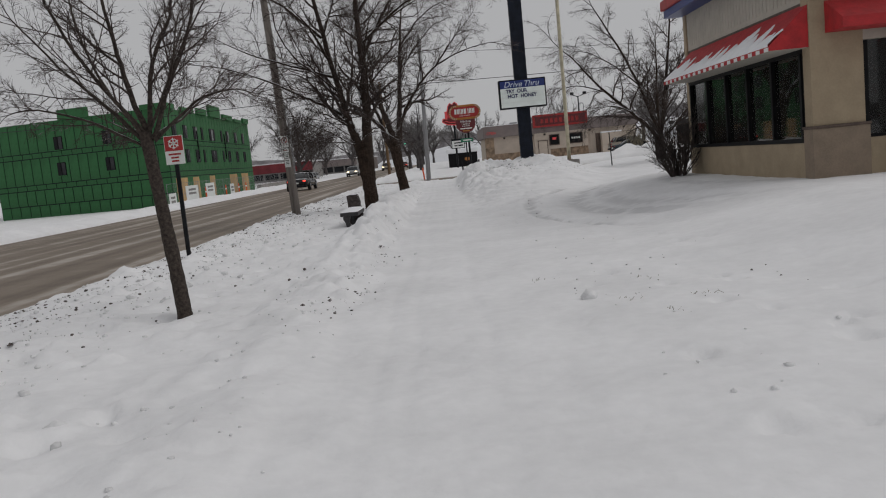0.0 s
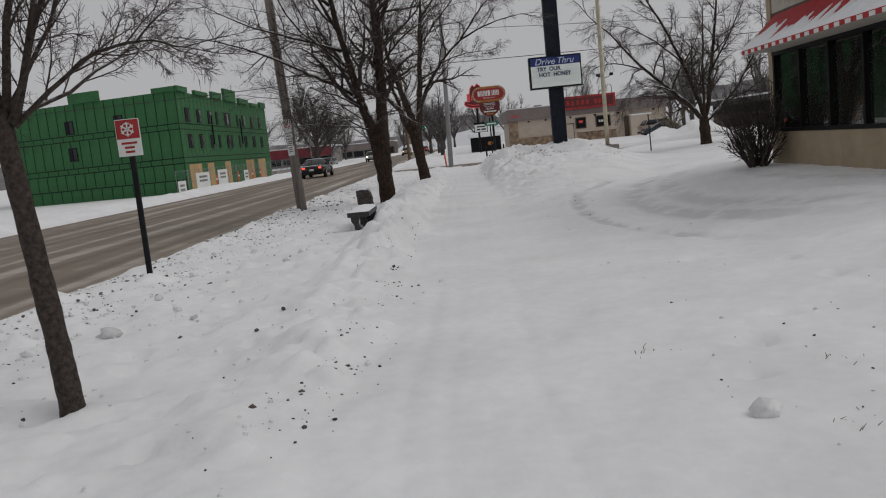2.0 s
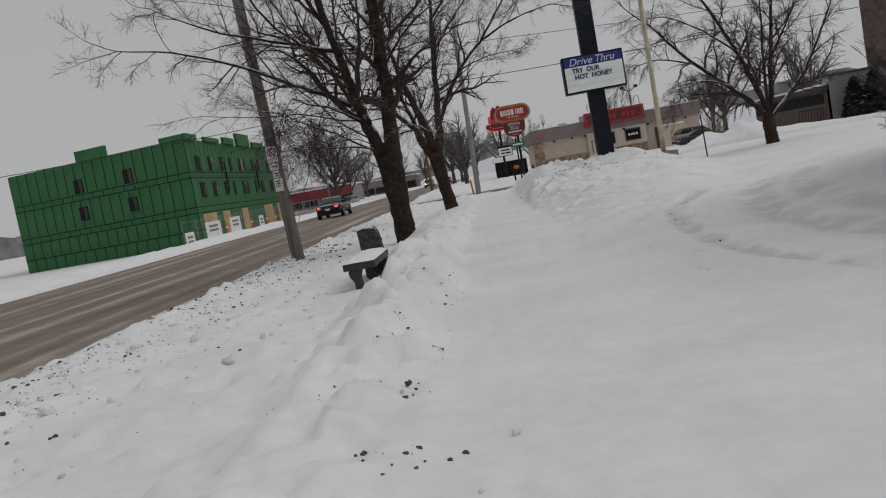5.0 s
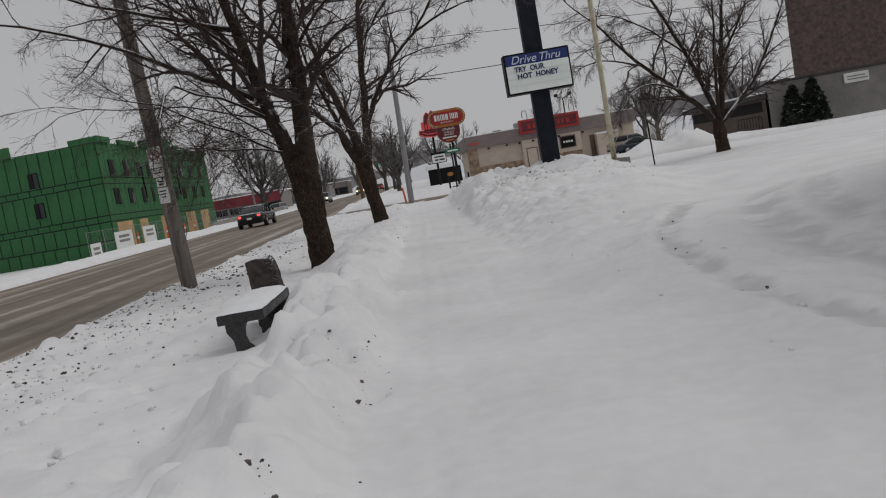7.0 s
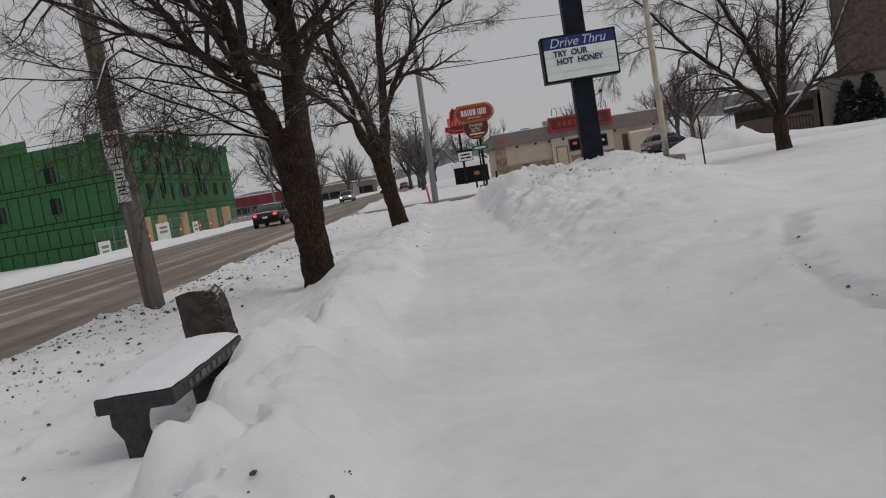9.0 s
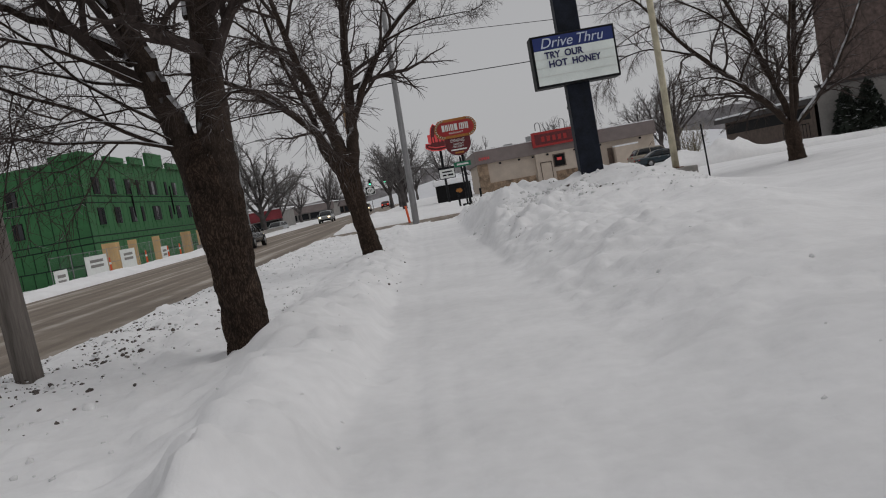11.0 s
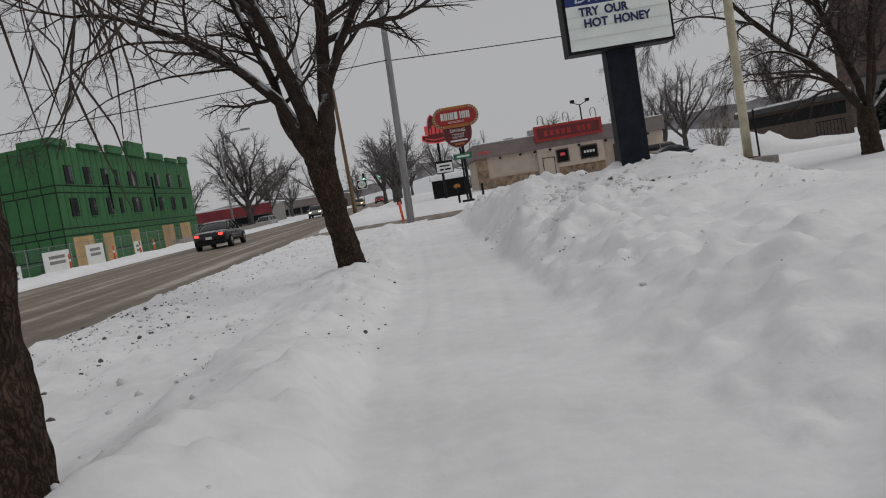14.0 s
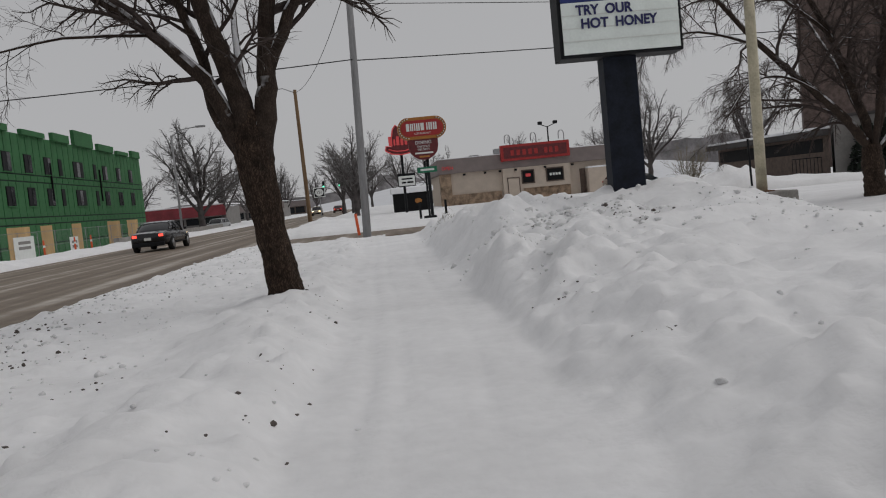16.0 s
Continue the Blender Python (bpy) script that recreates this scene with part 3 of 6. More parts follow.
def along(out, guide, r0, r1, rng, o):
    """A main limb that follows a few guide points, with its side shoots."""
    g = np.asarray(guide, float)
    n = 4 * (len(g) - 1)
    f = np.linspace(0, len(g) - 1, n + 1)
    pts = np.stack([np.interp(f, range(len(g)), g[:, k]) for k in range(3)], 1)
    for _ in range(2):
        pts[1:-1] = 0.25 * pts[:-2] + 0.5 * pts[1:-1] + 0.25 * pts[2:]
    length = float(np.linalg.norm(np.diff(g, axis=0), axis=1).sum())
    pts[1:] += rng.normal(0, 0.012 * length / len(g), (n, 3))
    rads = list(np.linspace(r0, r1, n + 1) * (np.clip(0.45 + 0.22 * np.arange(n + 1), 0, 1) if r0 > 0.09 else 1))
    out.append((1, list(pts), rads))
    side_shoots(out, list(pts), rads, length * o.get("reach", 0.8), 1, rng, o)


def side_shoots(out, pts, rads, length, level, rng, o):
    steps = len(pts) - 1
    d = pts[-1] - pts[-2]
    d = d / np.linalg.norm(d)
    n = o["shoots"][min(level, len(o["shoots"]) - 1)]
    for k in range(n):
        f = o["bare"][min(level, len(o["bare"]) - 1)] + (1 - o["bare"][min(level, len(o["bare"]) - 1)]) * (k + rng.rand() * 0.9) / n
        i = min(int(f * steps), steps - 1)
        q = pts[i] + (pts[i + 1] - pts[i]) * (f * steps - i)
        ax = pts[i + 1] - pts[i]
        ax = ax / np.linalg.norm(ax)
        side = rng.normal(0, 1, 3)
        side -= side @ ax * ax
        side /= np.linalg.norm(side)
        a = radians(o["angle"] + rng.normal(0, 12))
        nd = ax * math.cos(a) + side * math.sin(a)
        nl = length * o["ratio"] * (1.1 - 0.55 * f) * (0.7 + 0.6 * rng.rand())
        grow(out, q, nd, max(nl, o["least"]), max(rads[i] * (0.38 + 0.22 * rng.rand()), o["rmin"]), level + 1, rng, o)
    # the limb goes on as a finer fork
    if level < o["levels"]:
        for s in (-1, 1):
            side = rng.normal(0, 1, 3)
            grow(out, pts[-1], d + 0.45 * s * side / np.linalg.norm(side), length * o["ratio"] * 0.8, max(rads[-1] * 0.8, o["rmin"]), level + 1, rng, o)


BASE = dict(levels=4, steps=(7, 6, 5, 4, 2), wobble=0.13, lift=(0.15, 0.25, 0.15, 0.0, -0.05), shoots=(5, 7, 7, 6), bare=(0.25, 0.2, 0.12, 0.1), angle=46, ratio=0.46, least=0.2, tip=0.45, rmin=0.0035)


def tree(name, at, trunk, limbs, seed, label, bark=BARK, twig=TWIG, opts=(), group="", trunk_sides=14):
    """trunk: (points, radii) from the base; limbs: (start, direction, length, radius, options)."""
    rng = np.random.RandomState(seed)
    o = {**BASE, **dict(opts)}
    th = thing(name, (at[0], at[1], at[2]), label, "tree", group)
    shoots = []
    for p, d, ln, r, *more in limbs:
        n0 = len(shoots)
        if isinstance(p, list):
            base = np.array((0, 0, at[2]))
            along(shoots, [np.array(q) - base for q in p], d, ln, rng, {**o, **r})
            continue
        grow(shoots, p, d, ln, r, 1, rng, {**o, **(more[0] if more else {})})
        lv, pts, rads = shoots[n0]
        u = np.array(d, float) / np.linalg.norm(d)
        shoots[n0] = (lv, [pts[0] - u * r * 1.5, pts[0] - u * r * 0.9] + pts, [r * 0.35, r * 0.85] + rads)
    tp, tr = np.asarray(trunk[0], float), np.asarray(trunk[1], float)
    f = np.linspace(0, len(tp) - 1, 6 * len(tp))
    tpp = np.stack([np.interp(f, range(len(tp)), tp[:, k]) for k in range(3)], 1)
    trr = np.interp(f, range(len(tr)), tr) * (1 + 0.05 * rng.normal(0, 1, len(f)))
    trr[0] *= 1.1
    if trunk_sides >= 18:
        # furrowed bark as relief: ridges that run up the trunk and break
        f = np.linspace(0, len(tp) - 1, 70)
        tpp = np.stack([np.interp(f, range(len(tp)), tp[:, k]) for k in range(3)], 1)
        trr = np.interp(f, range(len(tr)), tr)
        n = 96
        V, F = tubes([(tpp, trr)], [n])
        V = np.array(V)
        ring = V.reshape(70, n, 3)
        out = ring - tpp[:, None]
        ang = np.arange(n)[None] / n * 96.0
        zz = np.linspace(0, 9, 70)[:, None]
        wav = fbm(zz * 0.6 + 0 * ang, 0 * zz + ang * 0.05, 1.0, 2)
        rel = 0.32 * np.abs(fbm(ang * 0.45 + 3.0 * wav, zz * 0.9, 1.0, 3)) + 0.10 * fbm(ang * 0.06, zz * 0.3, 1.0, 2)
        V = (tpp[:, None] + out * (0.94 + rel[..., None])).reshape(-1, 3).tolist()
    else:
        V, F = tubes([(tpp, trr)], [trunk_sides])
    link_mesh("trunk", V, F, bark, th, smooth=True)
    big = [(p, r) for lv, p, r in shoots if lv == 1]
    if big:
        for p, r in big:
            V, F = tubes([(p, r)], [9])
            link_mesh("limb", V, F, LIMB if bark is BARK else bark, th, smooth=True)
    fine = [(lv, p, r) for lv, p, r in shoots if lv > 1]
    V, F = tubes([(p, r) for _, p, r in fine], [6 if lv == 2 else 4 if lv == 3 else 3 for lv, _, _ in fine])
    link_mesh("crown", V, F, twig, th)
    return th


# young street tree
T1 = (-2.66, 9.02, gz(-2.66, 9.02) - 0.05)
tree("young_tree", T1, ([(0, 0, 0), (-0.03, 0, 0.5), (-0.09, 0, 1.2), (-0.16, 0, 2.0)], [0.085, 0.075, 0.068, 0.062]),
     [([(-0.13, 0, 1.88), (-0.32, 0.05, 2.57), (-0.40, 0.1, 2.97), (-0.52, 0.1, 3.9)], 0.032, 0.012, {}), ([(-0.07, 0, 1.86), (0.16, -0.05, 2.41), (0.45, -0.1, 2.89), (0.62, -0.1, 3.5)], 0.028, 0.009, {}),
      ([(-0.17, 0, 1.85), (-0.61, 0.1, 2.31), (-1.02, 0.2, 2.69), (-1.45, 0.2, 3.25)], 0.024, 0.007, {}), ([(-0.17, 0, 1.80), (-0.65, -0.1, 2.11), (-1.15, -0.2, 2.28), (-1.42, -0.2, 2.24)], 0.016, 0.005, {}),
      ([(-0.07, 0, 1.85), (0.37, 0.1, 2.24), (0.72, 0.2, 2.34), (1.0, 0.2, 2.25)], 0.018, 0.005, {}), ([(-0.12, 0, 1.9), (-0.02, 0.1, 2.71), (0.2, 0.2, 3.1), (0.32, 0.2, 3.8)], 0.028, 0.010, {}),
      ([(-0.14, 0, 1.9), (-0.55, -0.3, 2.6), (-0.8, -0.4, 3.2), (-0.9, -0.5, 3.8)], 0.022, 0.008, {}),
      ((-0.16, 0, 1.9), (-0.3, -0.6, 0.85), 1.6, 0.018), ((-0.16, 0, 1.92), (0.1, 0.7, 0.8), 1.7, 0.018), ((-0.15, 0, 1.9), (0.5, 0.9, 0.35), 1.8, 0.016), ((-0.15, 0, 1.9), (-0.5, 1.0, 0.4), 1.8, 0.016), ((-0.15, 0, 1.86), (0.6, -0.5, 0.5), 1.3, 0.014)],
     3, "slender bare young street tree in roadside snow", BARK_THIN, TWIG, dict(shoots=(6, 10, 7, 5), levels=4, ratio=0.38, wobble=0.10, rmin=0.0020, least=0.09, angle=42, reach=1.0), trunk_sides=12)

# old two-stemmed tree by the bench
DENSE = dict(shoots=(6, 10, 8, 6), angle=50, rmin=0.0026, wobble=0.17)
T2 = (-2.03, 25.4, gz(-2.3, 25.4) - 0.2)
tree("old_tree", T2, ([(-0.03, 0, 0), (-0.04, 0, 0.4), (-0.06, 0, 1.0), (-0.075, 0, 1.6), (-0.10, 0, 2.0), (-0.10, 0, 2.3)], [0.225, 0.205, 0.20, 0.225, 0.215, 0.08]),
     [([(-0.05, 0, 1.1), (0.0, 0, 1.7), (0.03, 0, 2.2), (0.07, 0.02, 2.85), (0.12, 0.05, 3.4), (0.13, 0.1, 4.4), (0.08, 0.15, 6.0), (0.1, 0.2, 7.6)], 0.20, 0.06, dict(bare=(0.3, 0.35), reach=0.6)),
      ([(-0.12, 0, 1.2), (-0.20, 0, 1.7), (-0.28, 0, 2.1), (-0.43, -0.03, 2.65), (-0.54, -0.05, 3.1), (-0.64, -0.08, 3.7), (-0.82, -0.1, 4.6), (-1.08, -0.1, 6.1), (-1.25, -0.1, 7.4)], 0.165, 0.045, dict(bare=(0.3, 0.35), reach=0.6)),
      ([(-0.66, 0, 3.0), (-1.2, -0.1, 3.35), (-1.9, -0.2, 3.7), (-2.65, -0.2, 4.15), (-4.0, -0.3, 4.7), (-5.1, -0.3, 4.9)], 0.06, 0.012, dict(bare=(0.2, 0.25), reach=0.55, lift=(0, 0, 0.1, 0, -0.1))),
      ([(-0.82, 0, 4.15), (-1.7, 0.2, 4.5), (-3.1, 0.4, 5.0), (-4.4, 0.5, 5.7)], 0.05, 0.012, dict(reach=0.7)),
      ([(-1.0, -0.1, 5.3), (-2.0, -0.3, 6.3), (-3.2, -0.4, 7.1), (-4.2, -0.5, 7.5)], 0.05, 0.012, dict(reach=0.7)),
      ([(0.0, 0.1, 4.3), (0.5, 0.1, 5.3), (1.1, 0.0, 6.2), (1.8, 0.0, 7.1)], 0.07, 0.02, dict(reach=0.8)),
      ([(-0.05, 0.05, 3.4), (0.5, -0.2, 4.05), (1.1, -0.4, 4.5), (1.7, -0.6, 4.65)], 0.035, 0.008, dict(reach=0.9)),
      ([(0.02, 0.1, 5.2), (0.9, 0.4, 5.7), (1.9, 0.6, 6.3), (2.7, 0.7, 6.6)], 0.04, 0.01, dict(reach=0.8)),
      ([(-0.62, 0, 2.9), (-1.0, 0.9, 3.9), (-1.6, 2.0, 4.8), (-2.2, 2.9, 5.4)], 0.05, 0.012, dict(reach=0.7)),
      ([(-0.03, 0.05, 3.7), (0.25, -0.9, 4.6), (0.6, -1.9, 5.4)], 0.045, 0.012, dict(reach=0.9)), ([(-0.9, -0.1, 4.7), (-1.2, -1.1, 5.5), (-1.6, -2.2, 6.0)], 0.045, 0.012, dict(reach=0.9)),
      ([(0.0, 0.1, 4.8), (-0.2, 1.2, 5.6), (-0.1, 2.3, 6.4)], 0.05, 0.014, dict(reach=0.9)),
      ([(-0.7, 0, 3.4), (-1.3, 0.4, 4.2), (-1.9, 0.7, 5.2), (-2.3, 0.9, 6.3)], 0.04, 0.01, dict(reach=0.7)),
      ([(0.08, 0.15, 5.9), (0.9, 0.2, 7.0), (2.0, 0.2, 7.8), (3.0, 0.3, 8.0)], 0.06, 0.012, dict(reach=0.85)),
      ([(0.1, 0.1, 5.0), (1.3, -0.3, 5.9), (2.4, -0.5, 6.4), (3.4, -0.6, 6.3)], 0.05, 0.010, dict(reach=0.8)),
      ([(-0.95, -0.1, 5.4), (-0.6, 0.3, 6.4), (-0.3, 0.5, 7.6)], 0.05, 0.014, dict(reach=1.0)),
      ((-0.35, -0.1, 2.2), (-0.7, -0.7, 0.6), 2.0, 0.02, dict(wobble=0.17, lift=(0, -0.1, -0.2, -0.3, -0.2))),
      ((-0.36, -0.03, 2.4), (-0.8, -0.4, 0.5), 2.6, 0.018, dict(shoots=(5, 6, 6, 5), wobble=0.17, lift=(0, -0.2, -0.3, -0.3, -0.2))),
      ((-0.06, 0.0, 2.9), (0.5, -0.6, 0.6), 2.4, 0.026), ((-0.05, 0.1, 3.4), (-0.2, 1.0, 0.6), 3.4, 0.036), ((-0.68, -0.1, 3.8), (-0.7, -0.5, 0.9), 3.2, 0.032, dict(shoots=(5, 6, 5, 4))),
      ((-0.5, -0.1, 2.8), (-0.5, -0.8, 0.5), 2.6, 0.024, dict(lift=(0, -0.2, -0.3, -0.3, -0.2))),
      ((-0.4, -0.05, 2.2), (-0.6, -0.9, 0.35), 2.6, 0.022, dict(wobble=0.17, lift=(0, -0.2, -0.4, -0.3, -0.2))), ((-0.46, -0.03, 2.8), (-0.9, -0.5, 0.2), 2.8, 0.018, dict(shoots=(5, 6, 5, 4), wobble=0.17, lift=(0, -0.3, -0.3, -0.3, -0.2))),
      ((-0.34, -0.08, 2.25), (-0.3, -0.8, 0.35), 1.3, 0.012, dict(shoots=(8, 8, 6, 4), wobble=0.2, lift=(0, 0.0, -0.1, -0.2, -0.2))),
      ((-0.42, -0.08, 2.6), (-0.9, -0.5, 0.2), 1.5, 0.012, dict(shoots=(6, 6, 5, 3), wobble=0.2, lift=(0, -0.1, -0.1, -0.2, -0.2))), ((-0.5, -0.08, 3.0), (-0.8, -0.7, 0.3), 1.6, 0.012, dict(shoots=(6, 6, 5, 3), wobble=0.2, lift=(0, -0.3, -0.3, -0.3, -0.2))),
      ((-0.05, -0.1, 2.4), (0.6, -0.5, 0.3), 1.8, 0.016, dict(wobble=0.17, lift=(0, -0.3, -0.3, -0.3, -0.2)))],
     11, "large old bare tree with two dark stems", opts=DENSE, trunk_sides=24)

# forked tree nearer the corner
T3 = (-1.49, 34.8, gz(-1.7, 34.8) - 0.14)
tree("forked_tree", T3, ([(0.03, 0, 0), (0.0, 0, 0.3), (-0.10, 0, 1.0), (-0.18, 0, 1.75), (-0.2, 0, 2.1), (-0.19, 0, 2.45)], [0.25, 0.20, 0.185, 0.21, 0.225, 0.10]),
     [([(-0.24, 0, 1.75), (-0.42, 0, 2.3), (-0.62, -0.05, 2.85), (-1.25, -0.1, 3.5), (-1.95, -0.1, 4.05), (-2.9, -0.2, 4.5), (-3.6, -0.2, 4.6)], 0.125, 0.025, dict(bare=(0.3, 0.3), reach=0.6, lift=(0, 0, 0, -0.1, -0.15))),
      ([(-0.26, 0.05, 1.8), (-0.47, 0.1, 2.2), (-0.66, 0.2, 2.55), (-0.70, 0.25, 3.15), (-0.95, 0.3, 3.9), (-1.3, 0.4, 5.0), (-1.5, 0.5, 6.0)], 0.11, 0.025, dict(bare=(0.3, 0.4), reach=0.6)),
      ([(-0.20, 0, 1.5), (-0.25, 0, 2.2), (-0.30, 0, 2.7), (-0.55, -0.05, 3.5), (-0.80, -0.1, 4.4), (-1.05, -0.1, 5.4), (-1.2, -0.1, 6.6)], 0.19, 0.03, dict(bare=(0.3, 0.42), reach=0.6)),
      ([(-0.16, 0, 1.5), (0.0, 0, 2.4), (0.05, 0, 2.8), (0.16, 0.05, 3.8), (0.28, 0.1, 5.2), (0.45, 0.1, 6.4), (0.6, 0.1, 7.6)], 0.165, 0.03, dict(bare=(0.3, 0.35), reach=0.6)),
      ([(0.08, 0, 2.9), (0.55, 0, 3.85), (1.1, 0.0, 4.6), (1.85, 0.1, 5.3), (3.0, 0.1, 5.8), (4.2, 0.2, 6.0)], 0.085, 0.014, dict(bare=(0.3, 0.3), reach=0.55)),
      ([(-0.2, 0.1, 2.1), (-0.4, 0.8, 3.1), (-0.5, 1.7, 4.4), (-0.7, 2.4, 5.6)], 0.075, 0.015, dict(bare=(0.3, 0.35), reach=0.75)),
      ([(0.1, 0.05, 3.4), (0.3, -0.8, 4.4), (0.5, -1.6, 5.6)], 0.055, 0.014, dict(reach=0.9)), ([(0.3, 0.1, 5.2), (1.1, 0.3, 6.2), (1.9, 0.5, 7.0)], 0.05, 0.014, dict(reach=0.9)),
      ([(0.4, 0.1, 6.2), (1.4, 0.2, 7.4), (2.6, 0.3, 8.0)], 0.05, 0.012, dict(reach=1.0)), ([(1.8, 0.1, 5.2), (2.6, -0.3, 6.2), (3.4, -0.4, 7.0)], 0.04, 0.010, dict(reach=1.0)),
      ([(1.0, 0, 4.5), (2.0, -0.3, 4.75), (2.9, -0.5, 4.7)], 0.03, 0.008, dict(reach=0.8)),
      ([(-0.75, -0.1, 4.2), (-1.6, -0.5, 5.1), (-2.5, -0.8, 5.9)], 0.045, 0.012, dict(reach=0.9)),
      ([(-1.85, -0.1, 3.95), (-2.7, -0.3, 4.05), (-3.5, -0.5, 3.7), (-4.2, -0.6, 3.1)], 0.028, 0.006, dict(reach=0.6, shoots=(4, 6, 5, 4), wobble=0.2, lift=(0, -0.1, -0.2, -0.3, -0.2))),
      ([(-1.2, -0.1, 3.45), (-2.1, -0.6, 3.4), (-2.9, -1.0, 3.15), (-3.6, -1.2, 2.7)], 0.024, 0.005, dict(reach=0.55, shoots=(4, 6, 5, 4), wobble=0.2, lift=(0, -0.1, -0.2, -0.3, -0.2)))],
     23, "bare forked street tree with snow in its crotch", opts=DENSE, trunk_sides=22)

# spreading tree on the restaurant's lawn
T4 = (11.8, 43.3, gz(11.8, 43.3) - 0.1)
DROOP = dict(shoots=(7, 15, 10, 7), wobble=0.12, bare=(0.3, 0.2, 0.12, 0.1))
tree("spreading_tree", T4, ([(0.03, 0, 0), (0, 0, 0.4), (-0.03, 0, 1.0), (-0.03, 0, 1.35)], [0.30, 0.25, 0.24, 0.20]),
     [([(-0.03, 0, 1.25), (-0.4, -0.05, 1.8), (-1.5, -0.1, 2.9), (-2.9, -0.2, 4.1), (-4.1, -0.3, 5.6), (-5.3, -0.3, 6.8)], 0.14, 0.02, dict(DROOP, reach=0.55, lift=(0, -0.1, -0.3, -0.5, -0.5))),
      ([(0.0, 0, 1.4), (-0.2, 0, 2.2), (-0.7, 0.1, 3.7), (-1.4, 0.2, 5.5), (-2.3, 0.3, 7.2), (-3.0, 0.4, 8.5)], 0.12, 0.025, dict(DROOP, reach=0.5)),
      ([(0.08, 0, 1.4), (0.25, 0, 2.4), (0.5, 0.1, 4.2), (0.8, 0.1, 6.0), (1.0, 0.1, 8.4)], 0.13, 0.03, dict(DROOP, reach=0.5)),
      ([(0.15, 0, 1.3), (0.7, 0, 1.8), (1.6, 0.1, 2.7), (2.4, 0.1, 4.0), (3.2, 0.2, 5.5), (3.7, 0.2, 7.0)], 0.11, 0.02, dict(DROOP, reach=0.55)),
      ([(-1.3, -0.1, 2.75), (-2.4, -0.5, 3.25), (-3.4, -0.8, 3.1), (-3.95, -1.0, 2.4)], 0.045, 0.01, dict(DROOP, reach=0.8, lift=(0, -0.2, -0.4, -0.7, -0.7))),
      ([(-2.8, -0.2, 4.0), (-4.2, -0.1, 4.5), (-5.2, 0, 4.3), (-5.9, 0.1, 3.6)], 0.04, 0.008, dict(DROOP, reach=0.8, lift=(0, -0.2, -0.4, -0.7, -0.7))),
      ([(0.05, 0.1, 1.4), (0.2, 1.2, 3.0), (0.0, 2.2, 4.6), (-0.3, 3.0, 6.0)], 0.08, 0.02, dict(DROOP, reach=0.6)), ([(0, -0.1, 1.4), (-0.3, -1.1, 3.2), (-0.5, -2.0, 4.8), (-0.6, -2.6, 6.2)], 0.075, 0.018, dict(DROOP, reach=0.6)),
      ([(0.4, 0.1, 3.6), (1.2, -0.3, 5.0), (1.9, -0.5, 6.6)], 0.06, 0.015, dict(DROOP, reach=0.8)), ([(-0.9, 0.1, 4.2), (-2.0, 0.3, 5.3), (-3.2, 0.5, 6.1), (-4.2, 0.6, 6.3)], 0.05, 0.012, dict(DROOP, reach=0.75, lift=(0, -0.1, -0.3, -0.6, -0.6)))],
     31, "bare spreading tree with drooping twigs in snow", opts=dict(DENSE, ratio=0.44), trunk_sides=16)


def far_tree(at, h, spread, seed, label, group="trees along the street", dense=False):
    """A distant bare tree: short trunk and an upward fan of limbs, in haze-greyed colours."""
    rng = np.random.RandomState(seed)
    limbs = []
    for k in range(7):
        a = k * 2.4 + rng.rand()
        s = spread * (0.35 + 0.65 * rng.rand())
        limbs.append(((0, 0, h * (0.16 + 0.03 * k)), (s * math.cos(a), s * math.sin(a), 0.9), h * 0.50, h * 0.016))
    limbs.append(((0, 0, h * 0.3), (0.05, 0, 1), h * 0.5, h * 0.018))
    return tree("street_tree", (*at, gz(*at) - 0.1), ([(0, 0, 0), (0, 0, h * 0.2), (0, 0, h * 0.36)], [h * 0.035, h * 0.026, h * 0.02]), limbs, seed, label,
                HAZED_BARK, HAZED_TWIG, dict(levels=4, steps=(5, 4, 3, 2, 2), shoots=(5, 9, 8, 6) if dense else (5, 6, 6, 4), rmin=h * (0.0007 if dense else 0.0010), ratio=0.46, least=h * 0.03, wobble=0.13), group, 8)


far_tree((-2.3, 100), 8.2, 1.5, 41, "round bare street tree beyond the corner, painted haze-grey", dense=True)
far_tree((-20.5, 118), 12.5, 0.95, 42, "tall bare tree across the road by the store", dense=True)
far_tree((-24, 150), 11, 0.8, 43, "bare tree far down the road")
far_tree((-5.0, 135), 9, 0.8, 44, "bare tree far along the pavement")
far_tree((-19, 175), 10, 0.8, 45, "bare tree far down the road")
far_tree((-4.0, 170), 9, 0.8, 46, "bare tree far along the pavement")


# ---- poles, wires and signs ----
def pole_thing(name, label, category, at, top, r0, r1, material, group=""):
    th = thing(name, at, label, category, group)
    d = np.array(top) - np.array(at)
    pts = [d * f for f in (0, 0.25, 0.5, 0.75, 1)]
    tube_part("pole", [(pts, np.linspace(r0, r1, 5))], 14, material, th)
    return th


